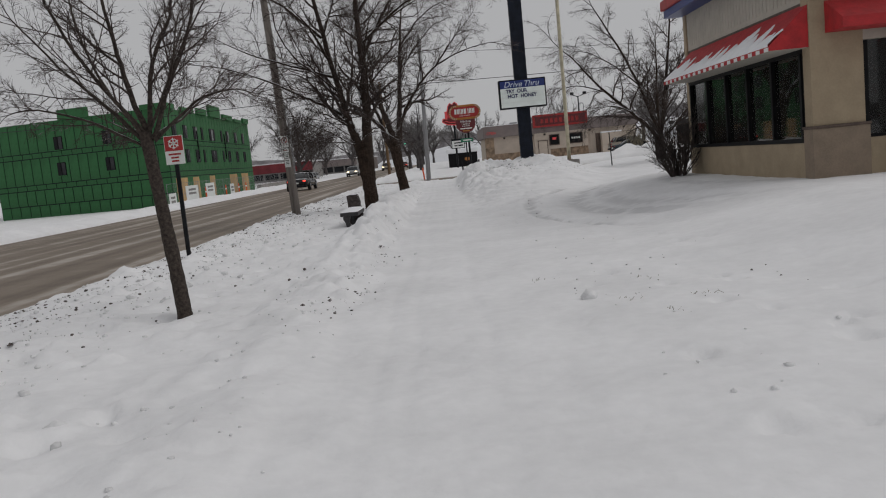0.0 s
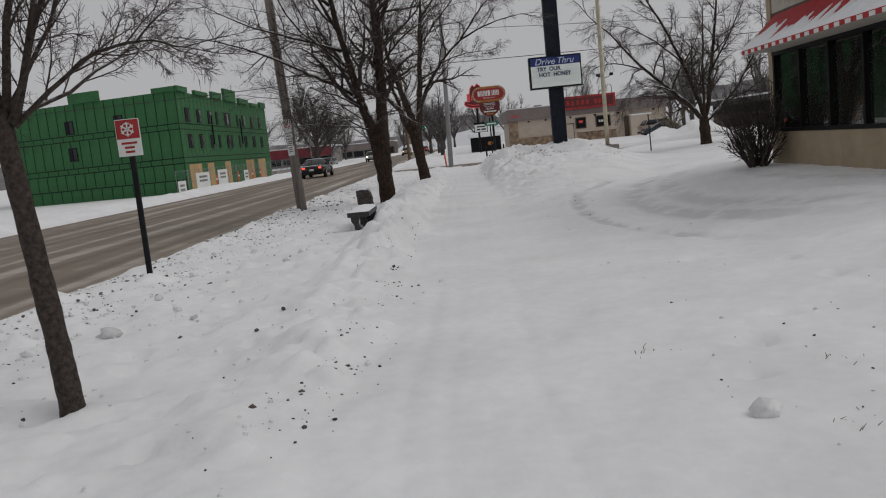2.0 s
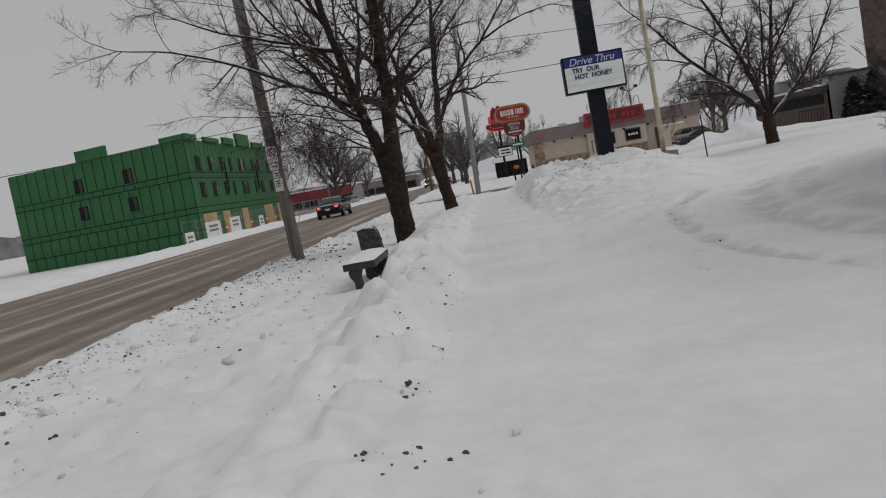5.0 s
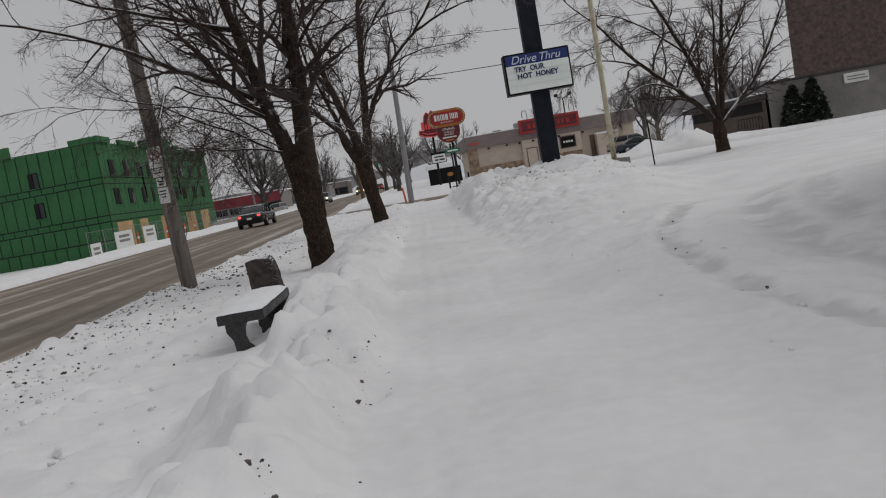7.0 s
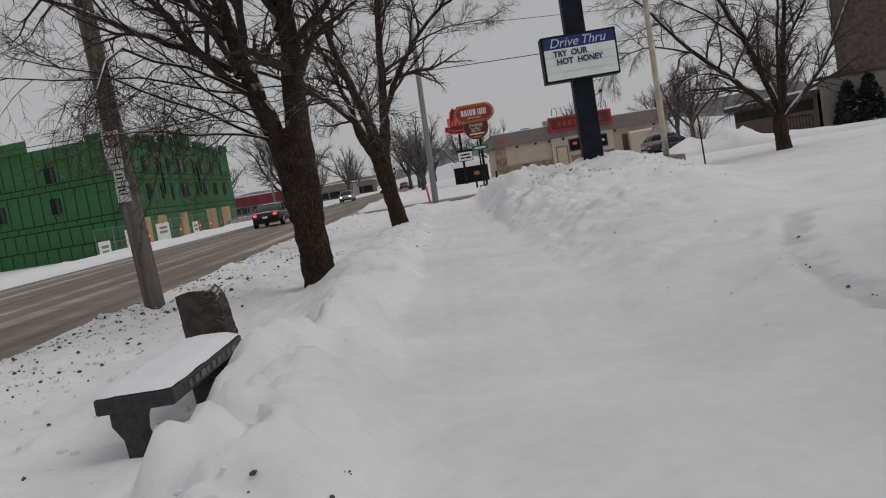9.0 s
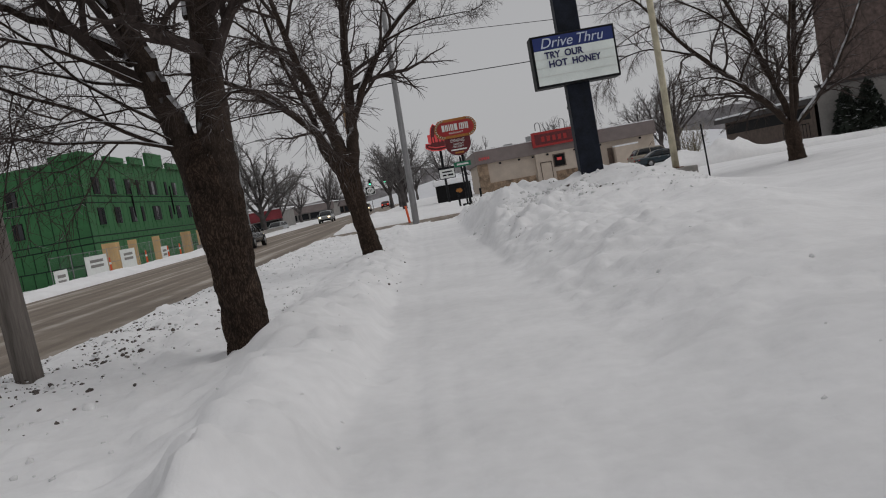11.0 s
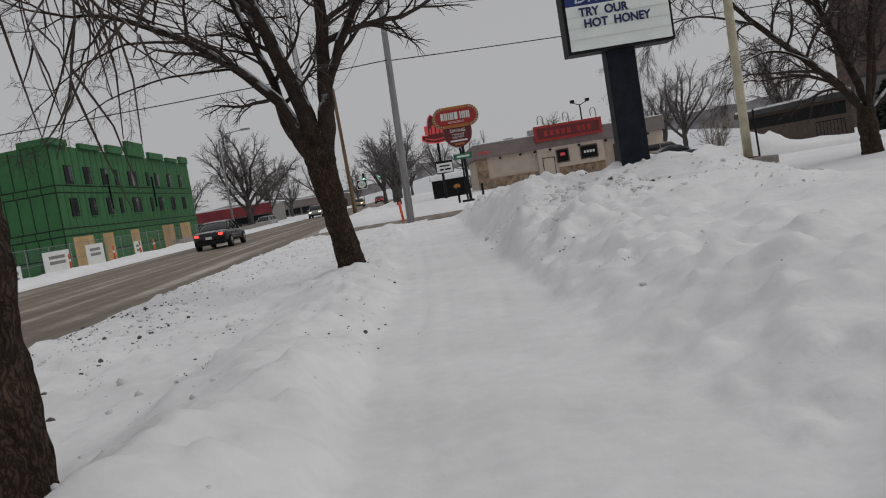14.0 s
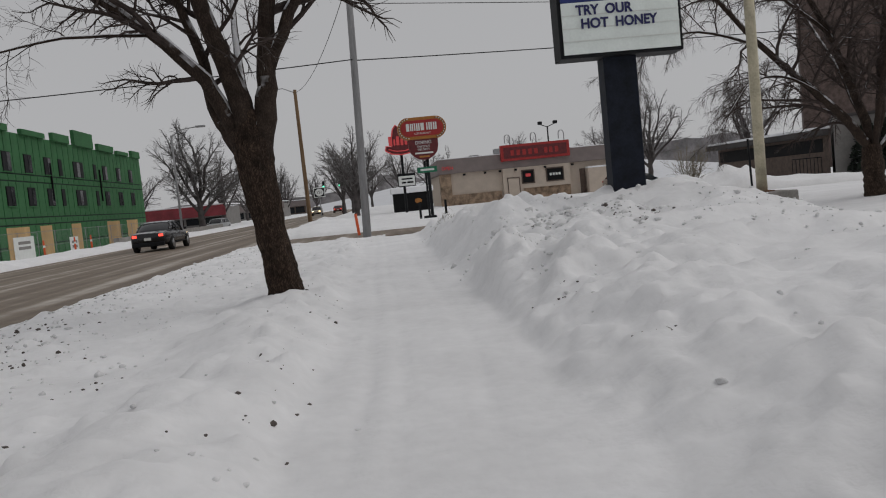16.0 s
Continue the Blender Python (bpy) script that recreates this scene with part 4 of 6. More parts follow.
UP1 = (-4.55, 26.1, gz(-4.55, 26.1) - 0.1)
pole1 = pole_thing("utility_pole", "weathered grey wooden utility pole at the kerb", "pole", UP1, (-4.9, 26.1, 9.6), 0.14, 0.095, WOODPOLE, "utility poles")
UP2 = (-0.75, 53.6, gz(-0.75, 53.6) - 0.15)
pole2 = pole_thing("utility_pole", "grey wooden utility pole at the street corner", "pole", UP2, (-0.5, 53.6, 9.4), 0.15, 0.11, GREYPOLE, "utility poles")
UP3 = (-5.0, 80, gz(-5.0, 80) - 0.1)
pole3 = pole_thing("utility_pole", "brown wooden utility pole beyond the corner", "pole", UP3, (-5.1, 80, 9.3), 0.15, 0.11, BROWNPOLE, "utility poles")
tube_part("bracket_arm", [([(-0.1, 0, 9.0), (-0.9, 0, 9.35), (-1.6, 0, 9.3)], [0.03, 0.03, 0.03])], 6, STEEL, pole3)


def wire(a, b, sag, r=0.012):
    a, b = np.array(a), np.array(b)
    pts = [a + (b - a) * f - np.array([0, 0, sag * 4 * f * (1 - f)]) for f in np.linspace(0, 1, 24)]
    return tagged(tube_part("overhead_wire", [(pts, [r] * 24)], 5, WIRE), "black overhead wire slung between poles", "wire", "overhead wires")


# large roadside sign
SY = 38.68
pylon = thing("pylon_sign", (4.27, SY, gz(4.27, SY) - 0.3), "tall dark navy pylon sign with white drive-thru letter board", "sign")
pz = pylon.location.z
part("pylon", box(-0.30, 0.30, 0.02, 0.42, 0, 11.5 - pz, 0.02), NAVY, pylon)
board = part("sign_cabinet", box(-1.09, 1.10, -0.16, 0.36, 3.34 - pz, 4.67 - pz, 0.02), BLACKPAINT, pylon)
part("letter_board", box(-1.03, 1.04, -0.185, -0.165, 3.40 - pz, 4.28 - pz), SIGNWHITE, board, "white backlit panel")
part("header_panel", box(-1.03, 1.04, -0.186, -0.165, 4.285 - pz, 4.61 - pz), SIGNBLUE, board, "blue header panel")
for k in range(1, 4):
    part("letter_rail", box(-1.03, 1.04, -0.20, -0.187, 3.40 + 0.22 * k - 0.008 - pz, 3.40 + 0.22 * k + 0.008 - pz), WHITE, board)
for text, x, w in (("Drive", -0.84, 0.84), ("Thru", 0.12, 0.68)):
    words("lettering", text, 0.36, LETTERW, board, (x, -0.195, 4.44 - pz), shear=0.3, align="LEFT", width=w)
for text, x, z, w in (("TRY", -0.78, 4.13, 0.41), ("OUR", -0.26, 4.13, 0.48), ("HOT", -0.70, 3.90, 0.48), ("HONEY", -0.09, 3.90, 0.74)):
    words("lettering", text, 0.235, LETTER, board, (x, -0.207, z - pz), align="LEFT", width=w, bold=0.006)

# flag or lamp pole on its slab
YP = (6.0, 37.3, gz(6.0, 37.3))
slab = tagged(part("concrete_slab", box(5.5, 6.4, 36.9, 37.7, YP[2] - 0.3, YP[2] + 0.07, 0.02), CONCRETE), "grey concrete pole footing in the snow", "slab")
ypole = pole_thing("lamp_pole", "chipped cream-painted steel lamp pole on concrete footing", "pole", (6.0, 37.3, YP[2] + 0.06), (6.0, 37.3, 8.6), 0.085, 0.075, YELLOWPAINT)
part("base_plate", box(-0.14, 0.14, -0.14, 0.14, 0, 0.03), RUST, ypole)
part("lamp_head", box(-0.5, 0.35, -0.18, 0.18, 7.55, 7.75, 0.03), BLACKPAINT, ypole)

# snow route sign
ss = thing("snow_route_sign", (-4.53, 15.1, gz(-4.53, 15.1) - 0.1), "red and white snow route sign on dark post", "sign")
sz = ss.location.z
part("post", box(-0.035, 0.035, -0.02, 0.02, 0, 2.2 - sz), BLACKPAINT, ss)
splate = part("sign_plate", box(-0.17, 0.17, -0.035, -0.021, 1.74 - sz, 2.25 - sz, 0.004), WHITE, ss)
part("red_field", box(-0.16, 0.16, -0.040, -0.0355, 1.98 - sz, 2.24 - sz), REDPAINT, splate)
fl = bmesh.new()
for k in range(3):
    a = k * math.pi / 3
    c, s = math.cos(a), math.sin(a)
    g = bmesh.ops.create_cube(fl, size=1)["verts"]
    bmesh.ops.transform(fl, matrix=Matrix.Translation((0, -0.043, 2.11 - sz)) @ Matrix.Rotation(a, 4, "Y") @ Matrix.Diagonal((0.02, 0.004, 0.2, 1)), verts=g)
    for e in (-1, 1):
        g = bmesh.ops.create_cube(fl, size=1)["verts"]
        bmesh.ops.transform(fl, matrix=Matrix.Translation((0, -0.0435, 2.11 - sz)) @ Matrix.Rotation(a, 4, "Y") @ Matrix.Translation((0, 0, e * 0.075)) @ Matrix.Diagonal((0.07, 0.004, 0.016, 1)), verts=g)
part("snowflake_mark", fl, WHITE, splate)
for k, w in enumerate((0.22, 0.14, 0.13)):
    part("text_bar", box(-w / 2, w / 2, -0.0385, -0.0355, 1.92 - 0.06 * k - 0.015 - sz, 1.92 - 0.06 * k + 0.015 - sz), REDPAINT, splate)

# no-parking plates on the first pole


def pole_plate(name, x, z0, z1, w, label, marks):
    p = part(name, box(x - w / 2, x + w / 2, -0.185, -0.165, z0, z1, 0.004), WHITE, pole1, label)
    return p


pp = pole_plate("sign_plate", -0.09, 2.20, 2.56, 0.23, "white no-parking plate", 0)
ringpts = [(-0.09 + 0.085 * math.cos(a), -0.188, 2.42 + 0.085 * math.sin(a)) for a in np.linspace(0, 2 * math.pi, 25)]
tube_part("red_ring", [(ringpts, [0.011] * 25), ([(-0.15, -0.188, 2.48), (-0.03, -0.188, 2.36)], [0.010, 0.010])], 5, REDPAINT, pp)
words("lettering", "P", 0.16, BLACKPAINT, pp, (-0.09, -0.187, 2.42), depth=0.002)
pa = pole_plate("sign_plate", -0.085, 2.04, 2.18, 0.20, "white plate with red arrow", 0)
part("red_arrow", box(-0.15, -0.02, -0.189, -0.186, 2.10, 2.125), REDPAINT, pa)
pb = pole_plate("sign_plate", -0.07, 1.87, 2.02, 0.15, "small white notice plate", 0)
pc = pole_plate("sign_plate", -0.06, 1.58, 1.85, 0.18, "small white notice plate", 0)
for q, zz, ws in ((pb, 1.95, (0.10, 0.09)), (pc, 1.78, (0.12, 0.10, 0.08))):
    for k, w in enumerate(ws):
        part("text_bar", box(-0.065 - w / 2, -0.065 + w / 2, -0.189, -0.186, zz - 0.05 * k, zz - 0.05 * k + 0.02), BLACKPAINT, q)


# ---- restaurant beside the drive ----
rest = thing("restaurant", (0, 0, 0), "beige fast-food restaurant with dark windows and red awnings", "building")
rest.matrix_basis = Matrix.Translation((0.064, 0.237, 0.474)) @ Matrix.Scale(0.66, 4)
WX, CY, FY = 9.65, 21.1, 30.95
part("wall", box(WX, WX + 0.25, CY + 0.3, FY, -0.9, 0.86, 0.01), BEIGE, rest, "beige stucco wall below the windows")
part("wall", box(WX + 0.03, WX + 0.28, CY + 0.3, FY, 3.28, 4.4), BROWNTRIM, rest)
part("wall", box(WX + 0.05, WX + 0.35, CY - 0.1, FY, 4.4, 6.2), OFFWHITE, rest, "cream ribbed upper wall")
for k in range(40):
    y = CY - 0.05 + k * (FY - CY) / 40
    part("rib", box(WX + 0.038, WX + 0.06, y, y + 0.05, 4.55, 5.9), OFFWHITE, rest)
part("fascia", box(WX - 0.75, WX + 0.3, CY - 0.9, FY + 0.5, 6.0, 6.35, 0.02), REDPAINT, rest, "red roof fascia")
part("fascia", box(WX - 0.66, WX + 0.3, CY - 0.8, FY + 0.42, 5.72, 5.995, 0.02), SIGNBLUE, rest, "blue lower fascia band")
part("roof", box(WX - 0.7, 24, CY - 0.85, FY + 0.45, 6.36, 6.5, 0.03), SNOW_CLEAN, rest, "snow-covered flat roof")
part("pilaster", box(WX - 0.02, WX + 1.32, CY, CY + 0.42, 1.27, 4.5, 0.01), BEIGE, rest)
part("pilaster_base", box(WX - 0.06, WX + 1.40, CY - 0.06, CY + 0.46, -0.9, 1.20, 0.01), TAN, rest, "tan stucco base")
part("ledge", box(WX - 0.08, WX + 1.42, CY - 0.09, CY + 0.48, 1.20, 1.27, 0.01), BROWNTRIM, rest)
part("wall", box(WX + 1.41, 22, CY + 0.02, CY + 0.3, -0.3, 0.86), BEIGE, rest)
part("wall", box(WX + 1.33, 22, CY + 0.05, CY + 0.3, 3.3, 6.2), OFFWHITE, rest)
part("column", box(WX + 1.95, WX + 2.75, CY - 0.35, CY + 0.1, -0.6, 6.0, 0.02), WHITE, rest, "white corner trim")
part("wall", box(WX, 24, FY, FY + 0.3, -0.3, 6.2), BEIGE, rest)
part("wall", box(23.7, 24, CY, FY, -0.3, 6.2), BEIGE, rest)
part("floor", box(WX + 0.3, 23.6, CY + 0.35, FY - 0.05, -0.2, 0.02), BROWNTRIM, rest)
part("ceiling", box(WX + 0.3, 23.6, CY + 0.35, FY - 0.05, 3.3, 3.4), TAN, rest)
part("inner_wall", box(14.4, 14.5, CY + 0.4, FY - 0.1, 0.02, 3.29), BROWNTRIM, rest)
win = part("window", box(WX + 0.02, WX + 0.20, CY + 0.44, CY + 0.60, 0.86, 3.28), DARKFRAME, rest, "dark window band")
part("frame", box(WX - 0.02, WX + 0.20, CY + 0.43, FY, 0.862, 0.97), DARKFRAME, win)
part("frame", box(WX - 0.02, WX + 0.20, CY + 0.43, FY, 3.15, 3.278), DARKFRAME, win)
for k in range(6):
    y = CY + 0.62 + k * (FY - CY - 0.74) / 5
    part("mullion", box(WX - 0.025, WX + 0.19, y - 0.055, y + 0.055, 0.972, 3.148), DARKFRAME, win)
    if k < 5:
        g = part("pane", box(WX + 0.08, WX + 0.09, y + 0.06, y + (FY - CY - 0.74) / 5 - 0.06, 0.975, 3.145), GLASS, win)
        g.visible_shadow = False
swin = part("window", box(WX + 1.34, WX + 1.44, CY + 0.04, CY + 0.2, 0.862, 3.29), DARKFRAME, rest, "dark side window")
part("frame", box(WX + 1.34, 21.5, CY + 0.03, CY + 0.2, 0.864, 0.95), DARKFRAME, swin)
g = part("pane", box(WX + 1.45, 21.5, CY + 0.10, CY + 0.11, 0.955, 3.29), GLASS, swin)
g.visible_shadow = False
for k in range(4):
    part("table", box(11.0, 12.0, 23 + 2 * k, 24 + 2 * k, 0.02, 0.75, 0.03), TAN, rest)


def awning(y0, y1, name="awning"):
    """A sloping fabric awning along the west wall with closed ends, valance and sliding snow."""
    top, low, out = 4.33, 3.36, 1.02
    bm = bmesh.new()
    prof = [(WX + 0.02, top), (WX - out, low), (WX - out, low - 0.02), (WX + 0.02, top - 0.06)]
    a = [bm.verts.new((x, y0, z)) for x, z in prof]
    b = [bm.verts.new((x, y1, z)) for x, z in prof]
    for i in range(4):
        bm.faces.new((a[i], a[(i + 1) % 4], b[(i + 1) % 4], b[i]))
    ob = part(name, bm, RED, rest, "red fabric awning with sliding snow")
    for y in (y0, y1):
        bm = bmesh.new()
        v = [bm.verts.new(p) for p in ((WX + 0.02, y, top), (WX - out, y, low), (WX - out, y, low - 0.11), (WX + 0.02, y, low - 0.11))]
        w = [bm.verts.new((p.co.x, y + 0.02, p.co.z)) for p in v]
        bm.faces.new(v), bm.faces.new(w[::-1])
        for i in range(4):
            bm.faces.new((v[i], v[(i + 1) % 4], w[(i + 1) % 4], w[i]))
        part("end_panel", bm, RED, ob)
    n = int((y1 - y0) / 0.26)
    for k in range(n):
        ya = y0 + 0.02 + k * (y1 - y0 - 0.02) / n
        part("valance", box(WX - out - 0.015, WX - out + 0.005, ya, ya + (y1 - y0 - 0.02) / n - 0.004, low - 0.12, low - 0.022), RED if k % 2 else WHITE, ob)
    part("soffit", box(WX - out + 0.01, WX - 0.03, y0 + 0.03, y1 - 0.01, low - 0.11, low - 0.08), OFFWHITE, ob)
    # snow: a ragged sheet lying on the lower part of the slope, reaching up in streaks
    rng = np.random.RandomState(5)
    m = 150
    ys = np.linspace(y0 + 0.05, y1 - 0.03, m)
    reach = np.clip(0.42 + 0.5 * fbm(ys * 0 + 2.0, ys, 0.7) + 0.55 * fbm(ys * 0 + 9.0, ys, 3.1, 3), 0.1, 0.95)
    V, F = [], []
    for i, y in enumerate(ys):
        for f, h in ((0.0, 0.0), (0.02, 0.045), (reach[i] * 0.6, 0.04), (reach[i], 0.006), (reach[i] + 0.01, -0.01)):
            x = WX - out + f * out
            V.append((x - h * 0.69, y - 0.28 * f, low + f * (top - low) + h * 0.72))
    for i in range(m - 1):
        for k in range(4):
            F.append((i * 5 + k, (i + 1) * 5 + k, (i + 1) * 5 + k + 1, i * 5 + k + 1))
    link_mesh("lying_snow", V, F, SNOW_CLEAN, ob, smooth=True)
    return ob


awning(CY + 0.05, FY - 0.35)
saw = part("awning", box(WX + 0.38, WX + 1.92, CY - 0.9, CY + 0.02, 3.55, 4.35), RED, rest, "red awning over the side window")
for v in saw.data.vertices:
    if v.co.y < CY - 0.5 and v.co.z > 4:
        v.co.z -= 0.55


def shrub(at, h, spread, stems, seed, label, material=BUSHTWIG):
    rng = np.random.RandomState(seed)
    th = thing("shrub", (*at, gz(*at) - 0.05), label, "shrub")
    for k in range(stems):
        out = []
        a = rng.rand() * 6.283
        s = spread * rng.rand()
        grow(out, (0.25 * spread * math.cos(a), 0.25 * spread * math.sin(a), 0), (s * math.cos(a), s * math.sin(a), 1), h * (0.6 + 0.35 * rng.rand()), 0.016, 1, rng,
             {**BASE, "levels": 3, "shoots": (5, 6, 5), "ratio": 0.4, "rmin": 0.005, "wobble": 0.12, "least": 0.15, "bare": (0.1, 0.12, 0.1), "angle": 38})
        V, F = tubes([(p, r) for _, p, r in out], [5 if lv < 2 else 3 for lv, _, _ in out])
        link_mesh("stem", V, F, material, th)
    return th


shrub((5.9, 20.2), 1.45, 0.6, 46, 5, "dense bare dark shrub against the restaurant wall")


def conifer(at, h, seed):
    rng = np.random.RandomState(seed)
    th = thing("evergreen_shrub", (*at, gz(*at) - 0.05), "dark conical evergreen dusted with snow", "shrub", "evergreens by the grey wall")
    tube_part("trunk", [([(0, 0, 0), (0, 0, h * 0.9)], [0.05, 0.01])], 6, BARK, th)
    V, F = [], []
    for _ in range(1500):
        f = rng.rand() ** 0.8
        z = h * (0.06 + 0.94 * f)
        r = 0.30 * h * (1 - f) ** 0.75 * (0.75 + 0.4 * rng.rand()) + 0.03
        a = rng.rand() * 6.283
        c = np.array([r * math.cos(a), r * math.sin(a), z])
        u, w = rng.normal(0, 0.11, 3), rng.normal(0, 0.11, 3)
        n = len(V)
        V += [tuple(c - u), tuple(c + w), tuple(c + u), tuple(c - w)]
        F.append((n, n + 1, n + 2, n + 3))
    link_mesh("foliage", V, F, SHRUB, th)
    return th


# ---- grey block building and brick tower beyond the lawn ----
def about(k):
    return Matrix.Translation((-0.29 * (1 - k), 12 * (1 - k), 1.26 * (1 - k))) @ Matrix.Scale(k, 4)


block = thing("grey_building", (0, 0, 0), "low grey block building with a flat roof", "building")
block.matrix_basis = about(0.903)
part("wall", poly([(25.9, 70.0), (36.5, 68.8), (40.5, 80), (32.2, 81)], -0.3, 3.45), GREYWALL, block)
part("roof", poly([(25.8, 69.9), (36.6, 68.7), (40.6, 80.1), (32.1, 81.1)], 3.455, 3.62), ROOFDARK, block)
nb = part("notice_board", box(31.2, 33.0, 69.18, 69.28, 2.55, 3.25), WHITE, block, "white notice board with faded lines")
for k, w in enumerate((1.3, 1.5)):
    part("text_bar", box(31.4, 31.4 + w, 69.165, 69.178, 2.95 - 0.2 * k, 3.03 - 0.2 * k), GREYWALL, nb)
tower = thing("brick_tower", (0, 0, 0), "tall dark brick building rising behind the trees", "building")
tower.matrix_basis = about(1.494)
part("wall", poly([(33.9, 82), (50, 80.5), (56, 98), (42.6, 98)], -0.3, 17), BRICKDARK, tower)
for k in range(4):
    for j in range(2):
        w = part("window", box(37.2 + 3 * j, 38.4 + 3 * j, 81.93, 82.0, 4.5 + 3.1 * k, 6.2 + 3.1 * k), DARKFRAME, tower)
lowb = thing("low_brown_building", (0, 0, 0), "low brown building with an overhanging snowy roof", "building")
part("wall", poly([(23.5, 65.1), (28.6, 74.4), (28.6, 78), (22.5, 76.5)], -0.3, 2.40), BROWNTRIM, lowb)
part("clerestory", poly([(23.44, 65.6), (23.5, 65.6), (22.56, 76.2), (22.46, 76.2)], 1.55, 2.25), DARKFRAME, lowb, "dark band of windows under the eaves")
part("roof", poly([(22.9, 64.6), (23.3, 64.5), (28.7, 74.5), (28.7, 78.4), (21.9, 77.0)], 2.41, 2.72), ROOFDARK, lowb)
part("lying_snow", poly([(22.95, 64.7), (23.3, 64.6), (28.6, 74.5), (28.6, 78.3), (21.98, 76.9)], 2.725, 2.86), SNOW_CLEAN, lowb)
rail = thing("railing", (21.6, 65.4, gz(21.6, 65.4)), "dark metal railing before the low building", "railing")
for k in range(9):
    tube_part("baluster", [([(0.2 * k, 0, -0.05), (0.2 * k, 0, 1.0)], [0.02, 0.02])], 5, BLACKPAINT, rail)
tube_part("top_rail", [([(0, 0, 1.0), (1.6, 0, 1.0)], [0.025, 0.025])], 6, BLACKPAINT, rail)
for k, (x, y, h) in enumerate(((24.6, 63.5, 2.5), (25.8, 63.3, 2.75))):
    conifer((x, y), h, 60 + k)
tagged(tube_part("marker_post", [([(9.55, 45, gz(9.55, 45) - 0.1), (9.5, 45, 1.9)], [0.03, 0.03])], 8, BLACKPAINT), "thin dark steel marker post in snow", "post")
shrub((15.7, 64.6), 1.9, 0.6, 26, 9, "tuft of dry tan ornamental grass", DRYGRASS)

# ---- family restaurant beyond the side street ----
inn = thing("corner_restaurant", (0, 0, 0), "low beige corner restaurant with taupe fascia", "building")
IY = 105.0
part("wall", box(6.3, 25.6, IY, IY + 16, -0.2, 3.3), CWALL, inn)
part("fascia", box(5.9, 25.8, IY - 0.5, IY + 16.3, 3.3, 4.75, 0.03), TAUPE, inn, "taupe metal fascia")
part("stone_base", box(6.25, 12.2, IY - 0.12, IY - 0.002, -0.2, 1.15), STONE, inn, "brown ledge-stone base")
part("stone_base", box(14.4, 19.3, IY - 0.12, IY - 0.002, -0.2, 1.15), STONE, inn)
part("stone_pier", box(6.1, 7.2, IY - 0.2, IY + 1.2, -0.2, 3.29), STONE, inn)
bay = part("entrance_bay", box(12.4, 19.3, IY - 0.45, IY - 0.13, 1.16, 4.1), CWALL, inn)
part("entrance_bay", box(12.4, 14.39, IY - 0.45, IY - 0.13, -0.2, 1.155), CWALL, inn)
sb = part("sign_box", box(12.3, 19.3, IY - 1.0, IY - 0.455, 4.0, 5.6, 0.04), REDPAINT, inn, "red framed sign box")
part("sign_face", box(12.6, 19.0, IY - 1.03, IY - 1.003, 4.25, 5.35), DARKRED, sb)
for k, x in enumerate((13.3, 13.9, 14.5, 15.1, 15.7, 16.7, 17.2, 17.8)):
    part("letter_block", box(x, x + 0.34, IY - 1.06, IY - 1.033, 4.5, 5.05), REDPAINT, sb)
for x, w in ((14.4, 1.1), (16.9, 1.6)):
    wn_ = part("window", box(x - 0.12, x + w + 0.12, IY - 0.53, IY - 0.455, 1.6, 3.0), BROWNTRIM, inn)
    part("pane", box(x, x + w, IY - 0.56, IY - 0.532, 1.72, 2.88), DARKFRAME, wn_)
part("neon_sign", box(14.7, 15.2, IY - 0.585, IY - 0.562, 2.3, 2.6), NEON, inn, "red neon window sign")
for k in range(4):
    part("text_bar", box(17.15 + 0.3 * k, 17.36 + 0.3 * k, IY - 0.585, IY - 0.562, 2.2, 2.45), WHITE, inn)
dr = part("door", box(12.9, 14.0, IY - 0.50, IY - 0.455, 0.0, 2.2), CWALL, inn)
part("door_frame", box(12.82, 12.895, IY - 0.52, IY - 0.455, 0.0, 2.28), BROWNTRIM, dr)
part("door_frame", box(14.005, 14.08, IY - 0.52, IY - 0.455, 0.0, 2.28), BROWNTRIM, dr)
part("door_frame", box(12.82, 14.08, IY - 0.52, IY - 0.455, 2.285, 2.36), BROWNTRIM, dr)
part("storage_annex", box(20.9, 23.4, IY - 1.4, IY - 0.51, -0.2, 2.55), CWALL, inn)
part("lying_snow", box(20.85, 23.45, IY - 1.45, IY - 0.505, 2.555, 2.72, 0.03), SNOW_CLEAN, inn)
part("dark_recess", box(20.36, 20.85, IY - 0.3, IY - 0.005, -0.2, 2.6), BROWNTRIM, inn)
words("neon_lettering", "OPEN", 0.45, NEON, inn, (6.9, IY - 0.56, 3.85), depth=0.03)
for x in (8.4, 10.5, 12.0, 13.6, 16.6, 19.4, 23.8):
    part("wall_lamp", box(x, x + 0.25, IY - 0.75, IY - 0.51, 3.0, 3.2, 0.03), DARKFRAME, inn)
for x, y, h in ((10.0, 111, 0.5), (12.6, 110, 0.9), (16.0, 112, 0.9), (18.8, 111, 0.6)):
    part("roof_vent", box(x, x + 1.0, y, y + 1.2, 4.75, 4.75 + h, 0.05), STEEL, inn)
for x in (13.4, 16.1, 19.0):
    p = [(x + 0.28 * math.cos(a), IY + 1, 5.5 + 0.9 + 0.35 * math.sin(a)) for a in np.linspace(0, math.pi, 9)]
    tube_part("gooseneck_pipe", [([(x + 0.28, IY + 1, 4.75)] + p + [(x - 0.28, IY + 1, 5.9)], [0.05] * 11)], 6, STEEL, inn)
part("lying_snow", box(6.0, 25.7, IY - 0.4, IY + 16.2, 4.755, 4.83, 0.02), SNOW_CLEAN, inn)

